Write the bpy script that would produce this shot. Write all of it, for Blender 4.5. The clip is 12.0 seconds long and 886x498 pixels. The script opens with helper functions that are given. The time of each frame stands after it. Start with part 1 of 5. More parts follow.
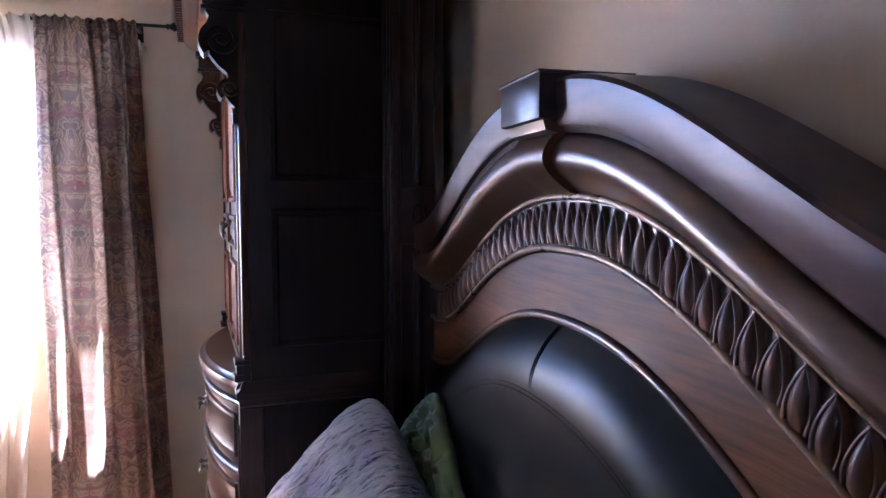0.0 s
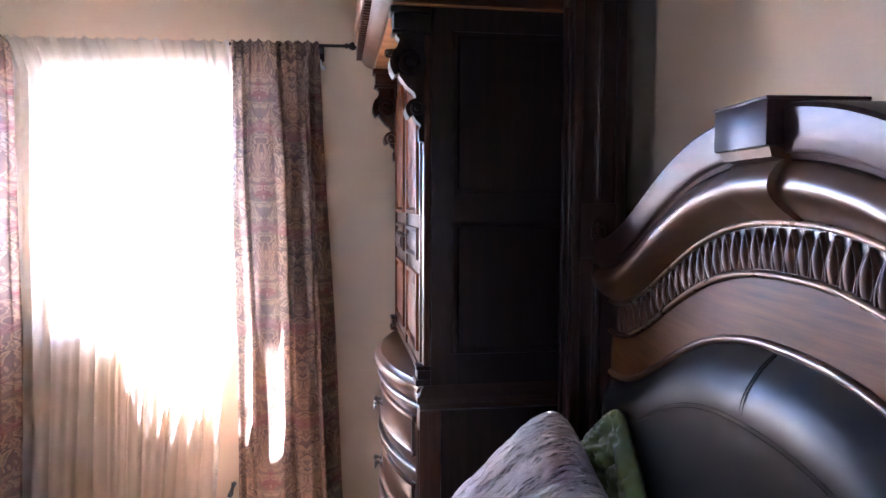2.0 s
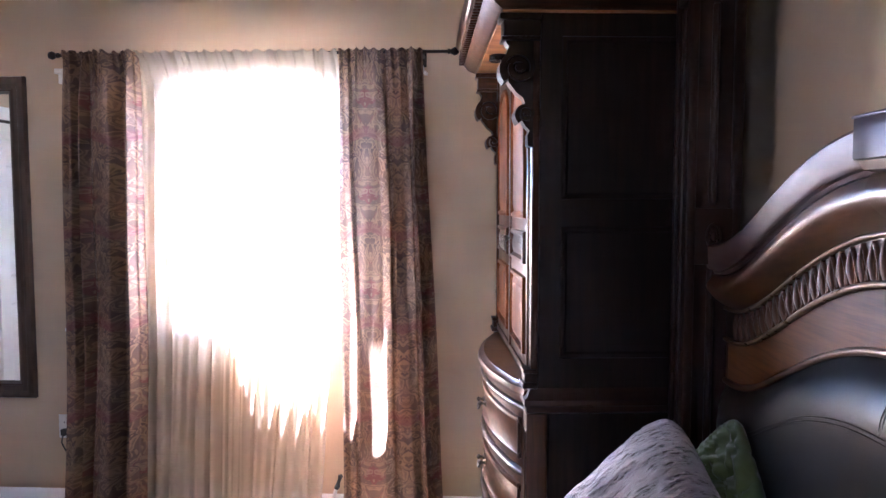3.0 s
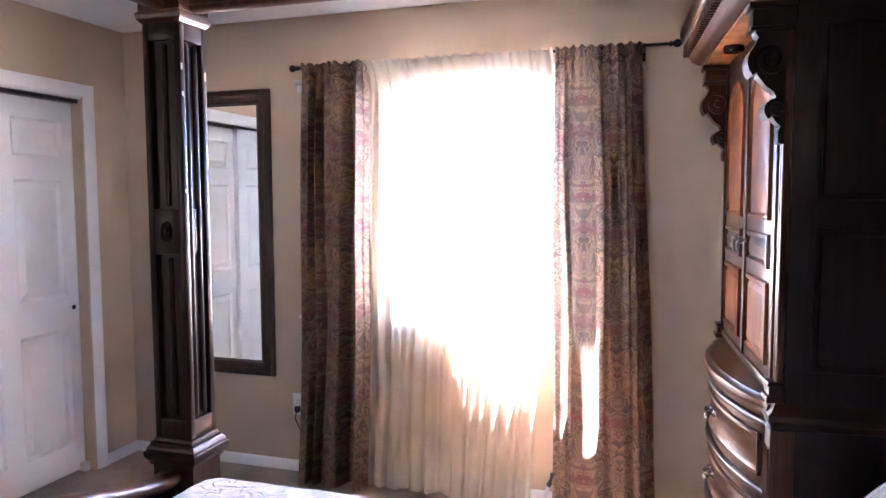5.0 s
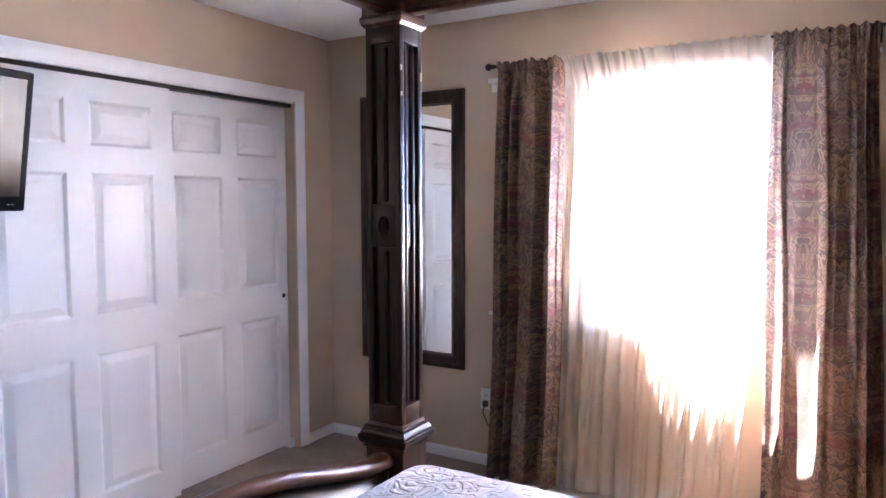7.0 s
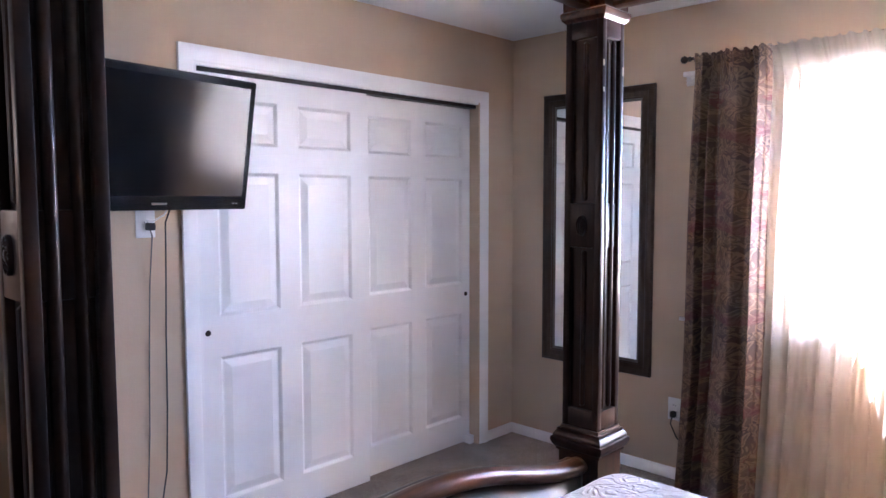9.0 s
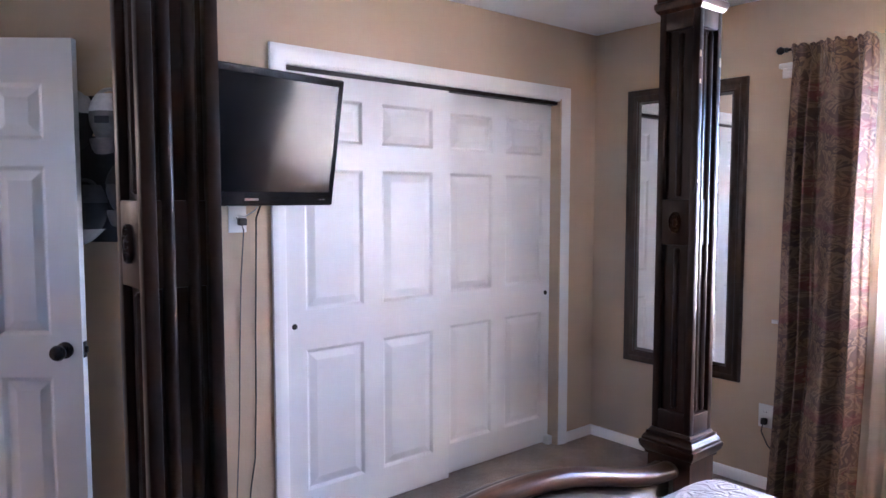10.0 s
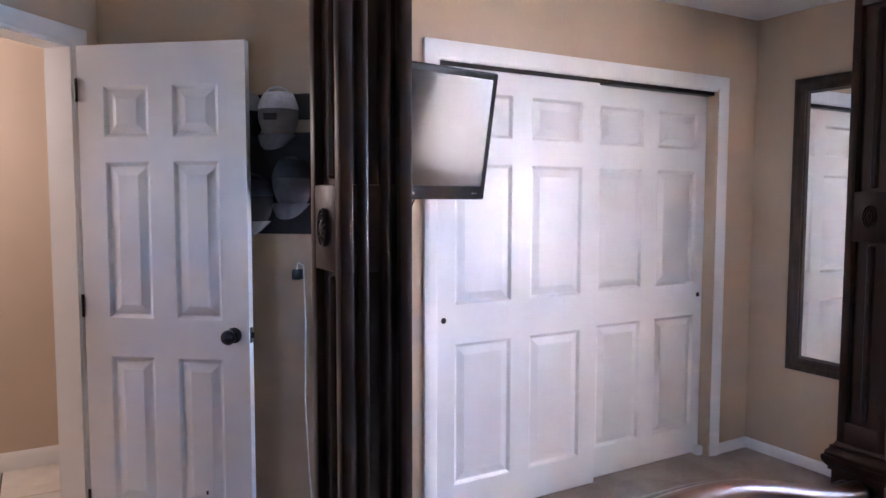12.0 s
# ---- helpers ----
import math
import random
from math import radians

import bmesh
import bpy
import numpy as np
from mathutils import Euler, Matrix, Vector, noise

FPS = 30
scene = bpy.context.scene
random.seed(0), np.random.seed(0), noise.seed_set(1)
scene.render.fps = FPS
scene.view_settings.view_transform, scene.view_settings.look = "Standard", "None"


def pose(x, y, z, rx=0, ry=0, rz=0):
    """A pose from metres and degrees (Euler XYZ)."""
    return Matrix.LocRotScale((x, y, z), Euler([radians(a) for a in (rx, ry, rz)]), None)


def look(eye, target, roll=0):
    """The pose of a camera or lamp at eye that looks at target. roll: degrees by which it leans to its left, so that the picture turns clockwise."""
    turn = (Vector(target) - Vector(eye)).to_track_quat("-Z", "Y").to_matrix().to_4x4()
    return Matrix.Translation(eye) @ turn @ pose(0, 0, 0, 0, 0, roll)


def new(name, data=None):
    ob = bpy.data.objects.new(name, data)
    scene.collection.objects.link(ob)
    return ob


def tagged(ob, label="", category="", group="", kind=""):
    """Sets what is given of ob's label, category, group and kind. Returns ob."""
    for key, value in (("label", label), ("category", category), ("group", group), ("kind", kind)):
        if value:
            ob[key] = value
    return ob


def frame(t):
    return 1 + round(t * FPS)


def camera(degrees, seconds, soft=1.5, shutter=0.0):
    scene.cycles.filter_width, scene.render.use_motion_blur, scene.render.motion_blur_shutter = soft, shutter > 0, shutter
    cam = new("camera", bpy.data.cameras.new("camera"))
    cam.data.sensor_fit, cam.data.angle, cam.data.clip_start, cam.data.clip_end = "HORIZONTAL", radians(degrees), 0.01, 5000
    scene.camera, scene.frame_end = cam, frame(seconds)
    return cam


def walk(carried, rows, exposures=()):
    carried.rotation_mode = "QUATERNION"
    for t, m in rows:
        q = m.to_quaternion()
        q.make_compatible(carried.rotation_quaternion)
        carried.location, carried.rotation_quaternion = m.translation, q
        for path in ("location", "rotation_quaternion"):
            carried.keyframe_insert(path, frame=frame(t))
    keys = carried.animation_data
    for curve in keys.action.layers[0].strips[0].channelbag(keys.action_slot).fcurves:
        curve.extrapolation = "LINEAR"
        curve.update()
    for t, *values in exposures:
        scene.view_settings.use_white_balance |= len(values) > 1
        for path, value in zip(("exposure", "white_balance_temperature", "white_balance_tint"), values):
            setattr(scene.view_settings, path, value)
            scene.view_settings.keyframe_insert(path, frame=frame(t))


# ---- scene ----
cam = camera(64.8, 12.0)
PATH = [
    (0, (-0.137, 0.055, 1.422), (0.391, 1.98, 1.292), -0.1),
    (0.5, (-0.157, 0.062, 1.422), (0.286, 2.008, 1.291), -0.1),
    (1, (-0.183, 0.056, 1.432), (0.166, 2.021, 1.303), -0.0),
    (1.5, (-0.223, 0.047, 1.448), (0.033, 2.027, 1.32), 0.1),
    (2, (-0.26, 0.038, 1.458), (-0.112, 2.028, 1.331), 0.2),
    (2.5, (-0.293, 0.03, 1.468), (-0.265, 2.026, 1.338), 0.1),
    (3, (-0.322, 0.011, 1.476), (-0.422, 2.004, 1.344), 0.0),
    (5, (-0.464, -0.025, 1.498), (-1.069, 1.875, 1.35), -0.2),
    (5.5, (-0.501, -0.034, 1.49), (-1.225, 1.824, 1.343), -0.1),
    (6, (-0.536, -0.043, 1.49), (-1.37, 1.769, 1.34), -0.1),
    (6.5, (-0.576, -0.059, 1.479), (-1.505, 1.707, 1.334), -0.1),
    (7, (-0.612, -0.076, 1.486), (-1.636, 1.636, 1.338), -0.1),
    (9, (-0.72, -0.13, 1.479), (-2.108, 1.302, 1.335), -0.1),
    (9.5, (-0.741, -0.146, 1.474), (-2.202, 1.212, 1.331), -0.1),
    (10, (-0.767, -0.163, 1.465), (-2.292, 1.124, 1.321), -0.0),
    (10.5, (-0.793, -0.176, 1.455), (-2.375, 1.039, 1.311), 0.0),
    (11, (-0.821, -0.192, 1.447), (-2.453, 0.955, 1.305), 0.0),
    (11.5, (-0.842, -0.215, 1.443), (-2.523, 0.861, 1.302), 0.0),
    (12, (-0.868, -0.234, 1.437), (-2.594, 0.766, 1.296), 0.1),
]
EXPOSURE = [(0.0, 6.4, 5050, 24), (2.5, 6.85, 5350, 23), (5.5, 6.92, 5450, 23), (7.0, 6.7, 5400, 23), (9.5, 6.7, 5300, 23), (12.0, 6.8, 5500, 23)]
walk(cam, [(t, look(eye, target, roll)) for t, eye, target, roll in PATH], EXPOSURE)

# ---------------------------------------------------------------- light
world = bpy.data.worlds.new("world")
scene.world = world
world.use_nodes = True
wn = world.node_tree
sky = wn.nodes.new("ShaderNodeTexSky")
sky.sky_type, sky.sun_disc = "NISHITA", False
sky.air_density, sky.dust_density = 0.45, 0.2
SUN_WAY = Vector((0.50, -0.28, -1.0)).normalized()
sky.sun_elevation = math.asin(-SUN_WAY.z)
sky.sun_rotation = math.atan2(-SUN_WAY.x, -SUN_WAY.y)
wn.nodes["Background"].inputs["Strength"].default_value = 0.05
wn.links.new(sky.outputs[0], wn.nodes["Background"].inputs[0])


def lamp(name, kind, m, energy, color, **more):
    data = bpy.data.lights.new(name, kind)
    data.energy, data.color = energy, color
    for key, value in more.items():
        if key == "size":
            data.shape, data.size, data.size_y = "RECTANGLE", value[0], value[1]
        elif key == "angle":
            data.angle = value
        elif key == "radius":
            data.shadow_soft_size = value
    ob = new(name, data)
    ob.matrix_world = m
    return ob


lamp("sun", "SUN", look((0, 0, 0), SUN_WAY), 5.0, (1.0, 0.93, 0.84), angle=radians(0.6))
# daylight in the window opening, and the lit hall
lamp("sky_window_north", "AREA", look((-1.395, 4.35, 2.05), (-1.395, 2.6, 1.25)), 4.0, (0.52, 0.72, 1.0), size=(2.2, 2.2))
lamp("hall_lamp", "POINT", pose(-4.55, -1.15, 1.9), 0.32, (1.0, 0.84, 0.68), radius=0.12)



# ---------------------------------------------------------------- materials
def material(name, build):
    m = bpy.data.materials.new(name)
    m.use_nodes = True
    t = m.node_tree
    build(t, t.nodes["Principled BSDF"])
    return m


def node(t, kind, **inputs):
    n = t.nodes.new("ShaderNode" + kind)
    for key, value in inputs.items():
        n.inputs[key.replace("_", " ")].default_value = value
    return n


def ramp(t, source, stops):
    r = t.nodes.new("ShaderNodeValToRGB")
    while len(r.color_ramp.elements) < len(stops):
        r.color_ramp.elements.new(0.5)
    for e, (at, c) in zip(r.color_ramp.elements, stops):
        e.position, e.color = at, (*c, 1) if len(c) == 3 else c
    t.links.new(source, r.inputs[0])
    return r.outputs[0]


def coords(t, scale=(1, 1, 1), rot=(0, 0, 0), which="Object"):
    c = t.nodes.new("ShaderNodeTexCoord")
    m = t.nodes.new("ShaderNodeMapping")
    m.inputs["Scale"].default_value = scale
    m.inputs["Rotation"].default_value = rot
    t.links.new(c.outputs[which], m.inputs[0])
    return m.outputs[0]


def noisy(t, vec, scale, detail=4.0, rough=0.55):
    n = node(t, "TexNoise", Scale=scale, Detail=detail, Roughness=rough)
    t.links.new(vec, n.inputs["Vector"])
    return n.outputs[0]


def bump(t, p, height, strength, distance):
    b = node(t, "Bump", Strength=strength, Distance=distance)
    t.links.new(height, b.inputs["Height"])
    t.links.new(b.outputs[0], p.inputs["Normal"])


def mixc(t, fac, a, b, mode="MIX"):
    m = t.nodes.new("ShaderNodeMix")
    m.data_type, m.blend_type = "RGBA", mode
    for sock, value in ((m.inputs[0], fac), (m.inputs[6], a), (m.inputs[7], b)):
        if isinstance(value, (int, float)):
            sock.default_value = value
        elif isinstance(value, tuple):
            sock.default_value = (*value, 1)
        else:
            t.links.new(value, sock)
    return m.outputs[2]


def math2(t, op, a, b=0.0):
    m = t.nodes.new("ShaderNodeMath")
    m.operation = op
    for sock, value in ((m.inputs[0], a), (m.inputs[1], b)):
        if isinstance(value, (int, float)):
            sock.default_value = value
        else:
            t.links.new(value, sock)
    return m.outputs[0]


def painted(name, color, rough, texture=0.25, scale=160.0, blotch=0.06):
    def build(t, p):
        v = coords(t)
        big = noisy(t, v, 1.7, 3)
        c0 = tuple(c * (1 - blotch) for c in color)
        c1 = tuple(min(1, c * (1 + blotch)) for c in color)
        t.links.new(ramp(t, big, [(0.3, c0), (0.7, c1)]), p.inputs["Base Color"])
        p.inputs["Roughness"].default_value = rough
        fine = noisy(t, v, scale, 3)
        bump(t, p, fine, texture, 0.002)
    return material(name, build)


def wood(name, dark, light, axis, rough=0.28, coat=0.5, stretch=14.0, scale=9.0, spec=0.5, tint=(1.0, 0.82, 0.66)):
    def build(t, p):
        s = [stretch, stretch, stretch]
        s["xyz".index(axis)] = 1.0
        v = coords(t, tuple(s))
        g = noisy(t, v, scale * 0.35, 8, 0.65)
        w = noisy(t, coords(t), 3.0, 3)
        c = ramp(t, g, [(0.32, dark), (0.52, tuple((a + b) / 2 for a, b in zip(dark, light))), (0.72, light)])
        c = mixc(t, 0.5, c, ramp(t, w, [(0.3, (0.55, 0.5, 0.5)), (0.7, (1, 1, 1))]), "MULTIPLY")
        t.links.new(c, p.inputs["Base Color"])
        r = ramp(t, noisy(t, coords(t), 5.0, 3), [(0.3, (rough * 0.92,) * 3), (0.75, (rough * 1.15,) * 3)])
        t.links.new(r, p.inputs["Roughness"])
        p.inputs["Coat Weight"].default_value = coat
        p.inputs["Specular IOR Level"].default_value = spec
        # tinted highlights: by default the warm walls' reflection is painted in
        p.inputs["Specular Tint"].default_value = (*tint, 1)
        p.inputs["Coat Roughness"].default_value = rough * 0.8
        bump(t, p, g, 0.12, 0.002)
    return material(name, build)


WALL = painted("beige_wall_paint", (0.52, 0.385, 0.26), 0.75, 0.35, 90.0)
HALL_WALL = painted("hall_wall_paint", (0.55, 0.44, 0.33), 0.75, 0.35, 90.0)
CEIL = painted("white_ceiling_paint", (0.86, 0.85, 0.83), 0.85, 0.6, 60.0)
DOOR_WHITE = painted("white_door_paint", (0.78, 0.77, 0.76), 0.32, 0.08, 220.0, 0.03)
TRIM_WHITE = painted("white_trim_paint", (0.8, 0.79, 0.77), 0.35, 0.05, 200.0, 0.03)
PLATE = painted("white_plastic", (0.75, 0.74, 0.71), 0.3, 0.0, 100.0, 0.02)
DARK_Z = wood("espresso_wood_upright", (0.009, 0.0036, 0.0022), (0.044, 0.016, 0.008), "z", 0.36, 0.0, 14.0, 9.0, 0.36, (1.0, 0.92, 0.86))
DARK_Y = wood("espresso_wood_across", (0.010, 0.005, 0.004), (0.036, 0.014, 0.007), "y", 0.34, 0.1)
DARK_X = wood("espresso_wood_along", (0.010, 0.005, 0.004), (0.038, 0.017, 0.010), "x", 0.36, 0.2)
VENEER_Y = wood("brown_veneer", (0.055, 0.018, 0.006), (0.15, 0.054, 0.018), "y", 0.45, 0.0, 22.0, 14.0, 0.12)
# blue specular tint paints the sky's sheen onto the brown crest
FASCIA_Y = wood("satin_brown_crest", (0.030, 0.013, 0.010), (0.075, 0.032, 0.022), "y", 0.33, 0.0, 14.0, 9.0, 0.24, (0.62, 0.70, 1.0))
CREST_Y = wood("brown_crest_wood", (0.045, 0.016, 0.007), (0.12, 0.045, 0.018), "y", 0.31, 0.1, 14.0, 9.0, 0.6, (1.0, 0.94, 0.88))
LEAF_Z = wood("carved_brown_wood", (0.05, 0.018, 0.008), (0.13, 0.050, 0.020), "z", 0.38, 0.0, 8.0, 14.0, 0.3, (0.9, 0.92, 1.0))
AMBER_Z = wood("amber_burl_veneer", (0.08, 0.022, 0.006), (0.27, 0.08, 0.021), "z", 0.42, 0.0, 3.0, 14.0, 0.16)
# lighter copy of the amber veneer, with the light from below painted in
SOFFIT_Y = wood("amber_soffit_veneer", (0.20, 0.07, 0.022), (0.50, 0.20, 0.065), "y", 0.42, 0.0, 5.0, 12.0, 0.35)
ARM_Y = wood("cherry_brown_wood", (0.026, 0.0085, 0.004), (0.13, 0.042, 0.015), "y", 0.30, 0.02, 14.0, 9.0, 0.36, (1.0, 0.9, 0.8))
ARM_Z = wood("cherry_brown_wood_upright", (0.02, 0.0065, 0.0035), (0.09, 0.028, 0.011), "z", 0.34, 0.05, 14.0, 9.0, 0.4)
# black stain of the cabinet; also paints the shade on the near corbel
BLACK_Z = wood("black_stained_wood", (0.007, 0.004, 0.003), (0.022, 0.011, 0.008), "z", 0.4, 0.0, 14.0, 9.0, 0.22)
MIRROR_WOOD = wood("mirror_frame_wood", (0.022, 0.011, 0.008), (0.07, 0.038, 0.026), "z", 0.38, 0.2)


def _gold(t, p):
    p.inputs["Base Color"].default_value = (0.16, 0.085, 0.04, 1)
    p.inputs["Metallic"].default_value = 0.35
    t.links.new(ramp(t, noisy(t, coords(t), 30, 4), [(0.3, (0.22,) * 3), (0.7, (0.45,) * 3)]), p.inputs["Roughness"])


BEAD = material("bronzed_bead", _gold)


def _leather(t, p):
    v = coords(t)
    n = node(t, "TexVoronoi", Scale=260.0)
    t.links.new(v, n.inputs["Vector"])
    t.links.new(ramp(t, noisy(t, v, 4, 4), [(0.3, (0.005, 0.004, 0.004)), (0.7, (0.011, 0.009, 0.008))]), p.inputs["Base Color"])
    p.inputs["Roughness"].default_value = 0.34
    p.inputs["Specular IOR Level"].default_value = 0.12
    bump(t, p, math2(t, "ADD", math2(t, "MULTIPLY", n.outputs[0], 0.3), noisy(t, v, 14, 3)), 0.12, 0.002)


LEATHER = material("dark_brown_leather", _leather)


def _black(t, p):
    p.inputs["Base Color"].default_value = (0.012, 0.012, 0.013, 1)
    p.inputs["Roughness"].default_value = 0.22


BLACK = material("glossy_black_plastic", _black)


def _rod(t, p):
    p.inputs["Base Color"].default_value = (0.03, 0.025, 0.022, 1)
    p.inputs["Metallic"].default_value = 0.7
    p.inputs["Roughness"].default_value = 0.4


IRON = material("dark_bronze_metal", _rod)


def _pewter(t, p):
    p.inputs["Base Color"].default_value = (0.17, 0.15, 0.13, 1)
    p.inputs["Metallic"].default_value = 1.0
    t.links.new(ramp(t, noisy(t, coords(t), 60, 4), [(0.3, (0.25,) * 3), (0.7, (0.5,) * 3)]), p.inputs["Roughness"])


PEWTER = material("antique_pewter", _pewter)


def _screen(t, p):
    p.inputs["Base Color"].default_value = (0.008, 0.008, 0.009, 1)
    p.inputs["Roughness"].default_value = 0.11
    p.inputs["Specular IOR Level"].default_value = 0.15


SCREEN = material("dark_screen", _screen)


def _mirror(t, p):
    p.inputs["Base Color"].default_value = (0.9, 0.92, 0.92, 1)
    p.inputs["Metallic"].default_value = 1.0
    p.inputs["Roughness"].default_value = 0.015


MIRROR = material("mirror_silver", _mirror)


def _glass(t, p):
    p.inputs["Base Color"].default_value = (1, 1, 1, 1)
    p.inputs["Roughness"].default_value = 0.0
    p.inputs["Transmission Weight"].default_value = 1.0
    p.inputs["IOR"].default_value = 1.45


GLASS = material("window_glass", _glass)


def _carpet(t, p):
    v = coords(t)
    tuft = noisy(t, v, 85, 4, 0.75)
    patch = noisy(t, v, 6, 4, 0.6)
    c = ramp(t, tuft, [(0.3, (0.13, 0.088, 0.058)), (0.7, (0.42, 0.32, 0.235))])
    c = mixc(t, 0.6, c, ramp(t, patch, [(0.40, (0.5, 0.49, 0.48)), (0.60, (1, 1, 1))]), "MULTIPLY")
    t.links.new(c, p.inputs["Base Color"])
    p.inputs["Roughness"].default_value = 0.95
    p.inputs["Sheen Weight"].default_value = 0.3
    bump(t, p, math2(t, "ADD", tuft, math2(t, "MULTIPLY", patch, 1.5)), 0.9, 0.012)


CARPET = material("taupe_carpet", _carpet)


def _tile(t, p):
    v = coords(t)
    t.links.new(ramp(t, noisy(t, v, 9, 5), [(0.3, (0.62, 0.56, 0.47)), (0.7, (0.74, 0.69, 0.60))]), p.inputs["Base Color"])
    p.inputs["Roughness"].default_value = 0.3


TILE = material("cream_floor_tile", _tile)
GROUT = painted("dark_grout", (0.12, 0.10, 0.085), 0.9, 0.5, 120.0)


def _damask(t, p):
    v = coords(t, (1, 1, 1), (0, 0, 0), "UV")
    sep = t.nodes.new("ShaderNodeSeparateXYZ")
    t.links.new(v, sep.inputs[0])
    u, w = sep.outputs[0], sep.outputs[1]
    # mirror-symmetric repeat, 0.34 m wide and 0.43 m high
    fu = math2(t, "ABSOLUTE", math2(t, "SUBTRACT", math2(t, "FRACT", math2(t, "DIVIDE", u, 0.34)), 0.5))
    fw = math2(t, "FRACT", math2(t, "DIVIDE", w, 0.43))
    comb = t.nodes.new("ShaderNodeCombineXYZ")
    t.links.new(math2(t, "MULTIPLY", fu, 0.34), comb.inputs[0])
    t.links.new(math2(t, "MULTIPLY", fw, 0.43), comb.inputs[1])
    warp = node(t, "TexNoise", Scale=9.0, Detail=2.0)
    t.links.new(comb.outputs[0], warp.inputs["Vector"])
    n1 = node(t, "TexNoise", Scale=14.0, Detail=2.0, Roughness=0.45, Distortion=1.2)
    t.links.new(comb.outputs[0], n1.inputs["Vector"])
    lines = math2(t, "PINGPONG", math2(t, "MULTIPLY", n1.outputs[0], 8.0), 1.0)
    scroll = ramp(t, lines, [(0.30, (0, 0, 0)), (0.45, (1, 1, 1)), (0.72, (1, 1, 1)), (0.85, (0.25, 0.25, 0.25))])
    # ogee medallions
    dy = math2(t, "ABSOLUTE", math2(t, "SUBTRACT", fw, 0.5))
    od = math2(t, "ADD", math2(t, "MULTIPLY", fu, 2.0), math2(t, "ADD", math2(t, "MULTIPLY", dy, 1.7), math2(t, "MULTIPLY", math2(t, "SUBTRACT", warp.outputs[0], 0.5), 0.9)))
    medal = ramp(t, od, [(0.22, (1, 1, 1)), (0.27, (0, 0, 0)), (0.52, (0, 0, 0)), (0.55, (0.9, 0.9, 0.9)), (0.60, (0, 0, 0))])
    edge = math2(t, "ADD", math2(t, "MULTIPLY", fw, 1.0), math2(t, "MULTIPLY", math2(t, "SUBTRACT", fu, 0.25), 0.22))
    stripe = ramp(t, edge, [(0.06, (0, 0, 0)), (0.08, (1, 1, 1)), (0.16, (0.8, 0.8, 0.8)), (0.20, (0, 0, 0))])
    big = node(t, "TexNoise", Scale=5.0, Detail=2.0)
    t.links.new(comb.outputs[0], big.inputs["Vector"])
    ground = mixc(t, ramp(t, big.outputs[0], [(0.42, (0, 0, 0)), (0.56, (1, 1, 1))]), (0.055, 0.028, 0.022), (0.110, 0.060, 0.040))
    base = mixc(t, scroll, ground, (0.21, 0.122, 0.066))
    red = mixc(t, scroll, (0.12, 0.022, 0.022), (0.20, 0.11, 0.07))
    c = mixc(t, medal, base, red)
    c = mixc(t, math2(t, "MULTIPLY", stripe, 0.8), c, (0.12, 0.026, 0.028))
    weave = node(t, "TexWave", Scale=420.0)
    t.links.new(v, weave.inputs["Vector"])
    t.links.new(c, p.inputs["Base Color"])
    t.links.new(ramp(t, scroll, [(0, (0.72,) * 3), (1, (0.42,) * 3)]), p.inputs["Roughness"])
    bump(t, p, math2(t, "ADD", scroll, math2(t, "MULTIPLY", weave.outputs[0], 0.4)), 0.35, 0.0015)
    tr = t.nodes.new("ShaderNodeBsdfTranslucent")
    t.links.new(mixc(t, 0.7, c, (0.92, 0.68, 0.54)), tr.inputs[0])
    mx = t.nodes.new("ShaderNodeMixShader")
    mx.inputs[0].default_value = 0.10
    t.links.new(p.outputs[0], mx.inputs[1])
    t.links.new(tr.outputs[0], mx.inputs[2])
    t.links.new(mx.outputs[0], t.nodes["Material Output"].inputs[0])


DAMASK = material("brown_burgundy_damask", _damask)


def _sheer(t, p):
    p.inputs["Base Color"].default_value = (0.80, 0.68, 0.54, 1)
    p.inputs["Roughness"].default_value = 0.9
    tr = t.nodes.new("ShaderNodeBsdfTranslucent")
    tr.inputs[0].default_value = (0.93, 0.85, 0.75, 1)
    tp = t.nodes.new("ShaderNodeBsdfTransparent")
    tp.inputs[0].default_value = (0.97, 0.96, 0.95, 1)
    v = coords(t, (1, 1, 1), (0, 0, 0), "UV")
    wv = node(t, "TexWave", Scale=700.0)
    t.links.new(v, wv.inputs["Vector"])
    m1, m2 = t.nodes.new("ShaderNodeMixShader"), t.nodes.new("ShaderNodeMixShader")
    m1.inputs[0].default_value = 0.8
    t.links.new(p.outputs[0], m1.inputs[1])
    t.links.new(tr.outputs[0], m1.inputs[2])
    t.links.new(ramp(t, wv.outputs[0], [(0, (0.48,) * 3), (1, (0.68,) * 3)]), m2.inputs[0])
    t.links.new(m1.outputs[0], m2.inputs[1])
    t.links.new(tp.outputs[0], m2.inputs[2])
    t.links.new(m2.outputs[0], t.nodes["Material Output"].inputs[0])


SHEER = material("cream_sheer_voile", _sheer)


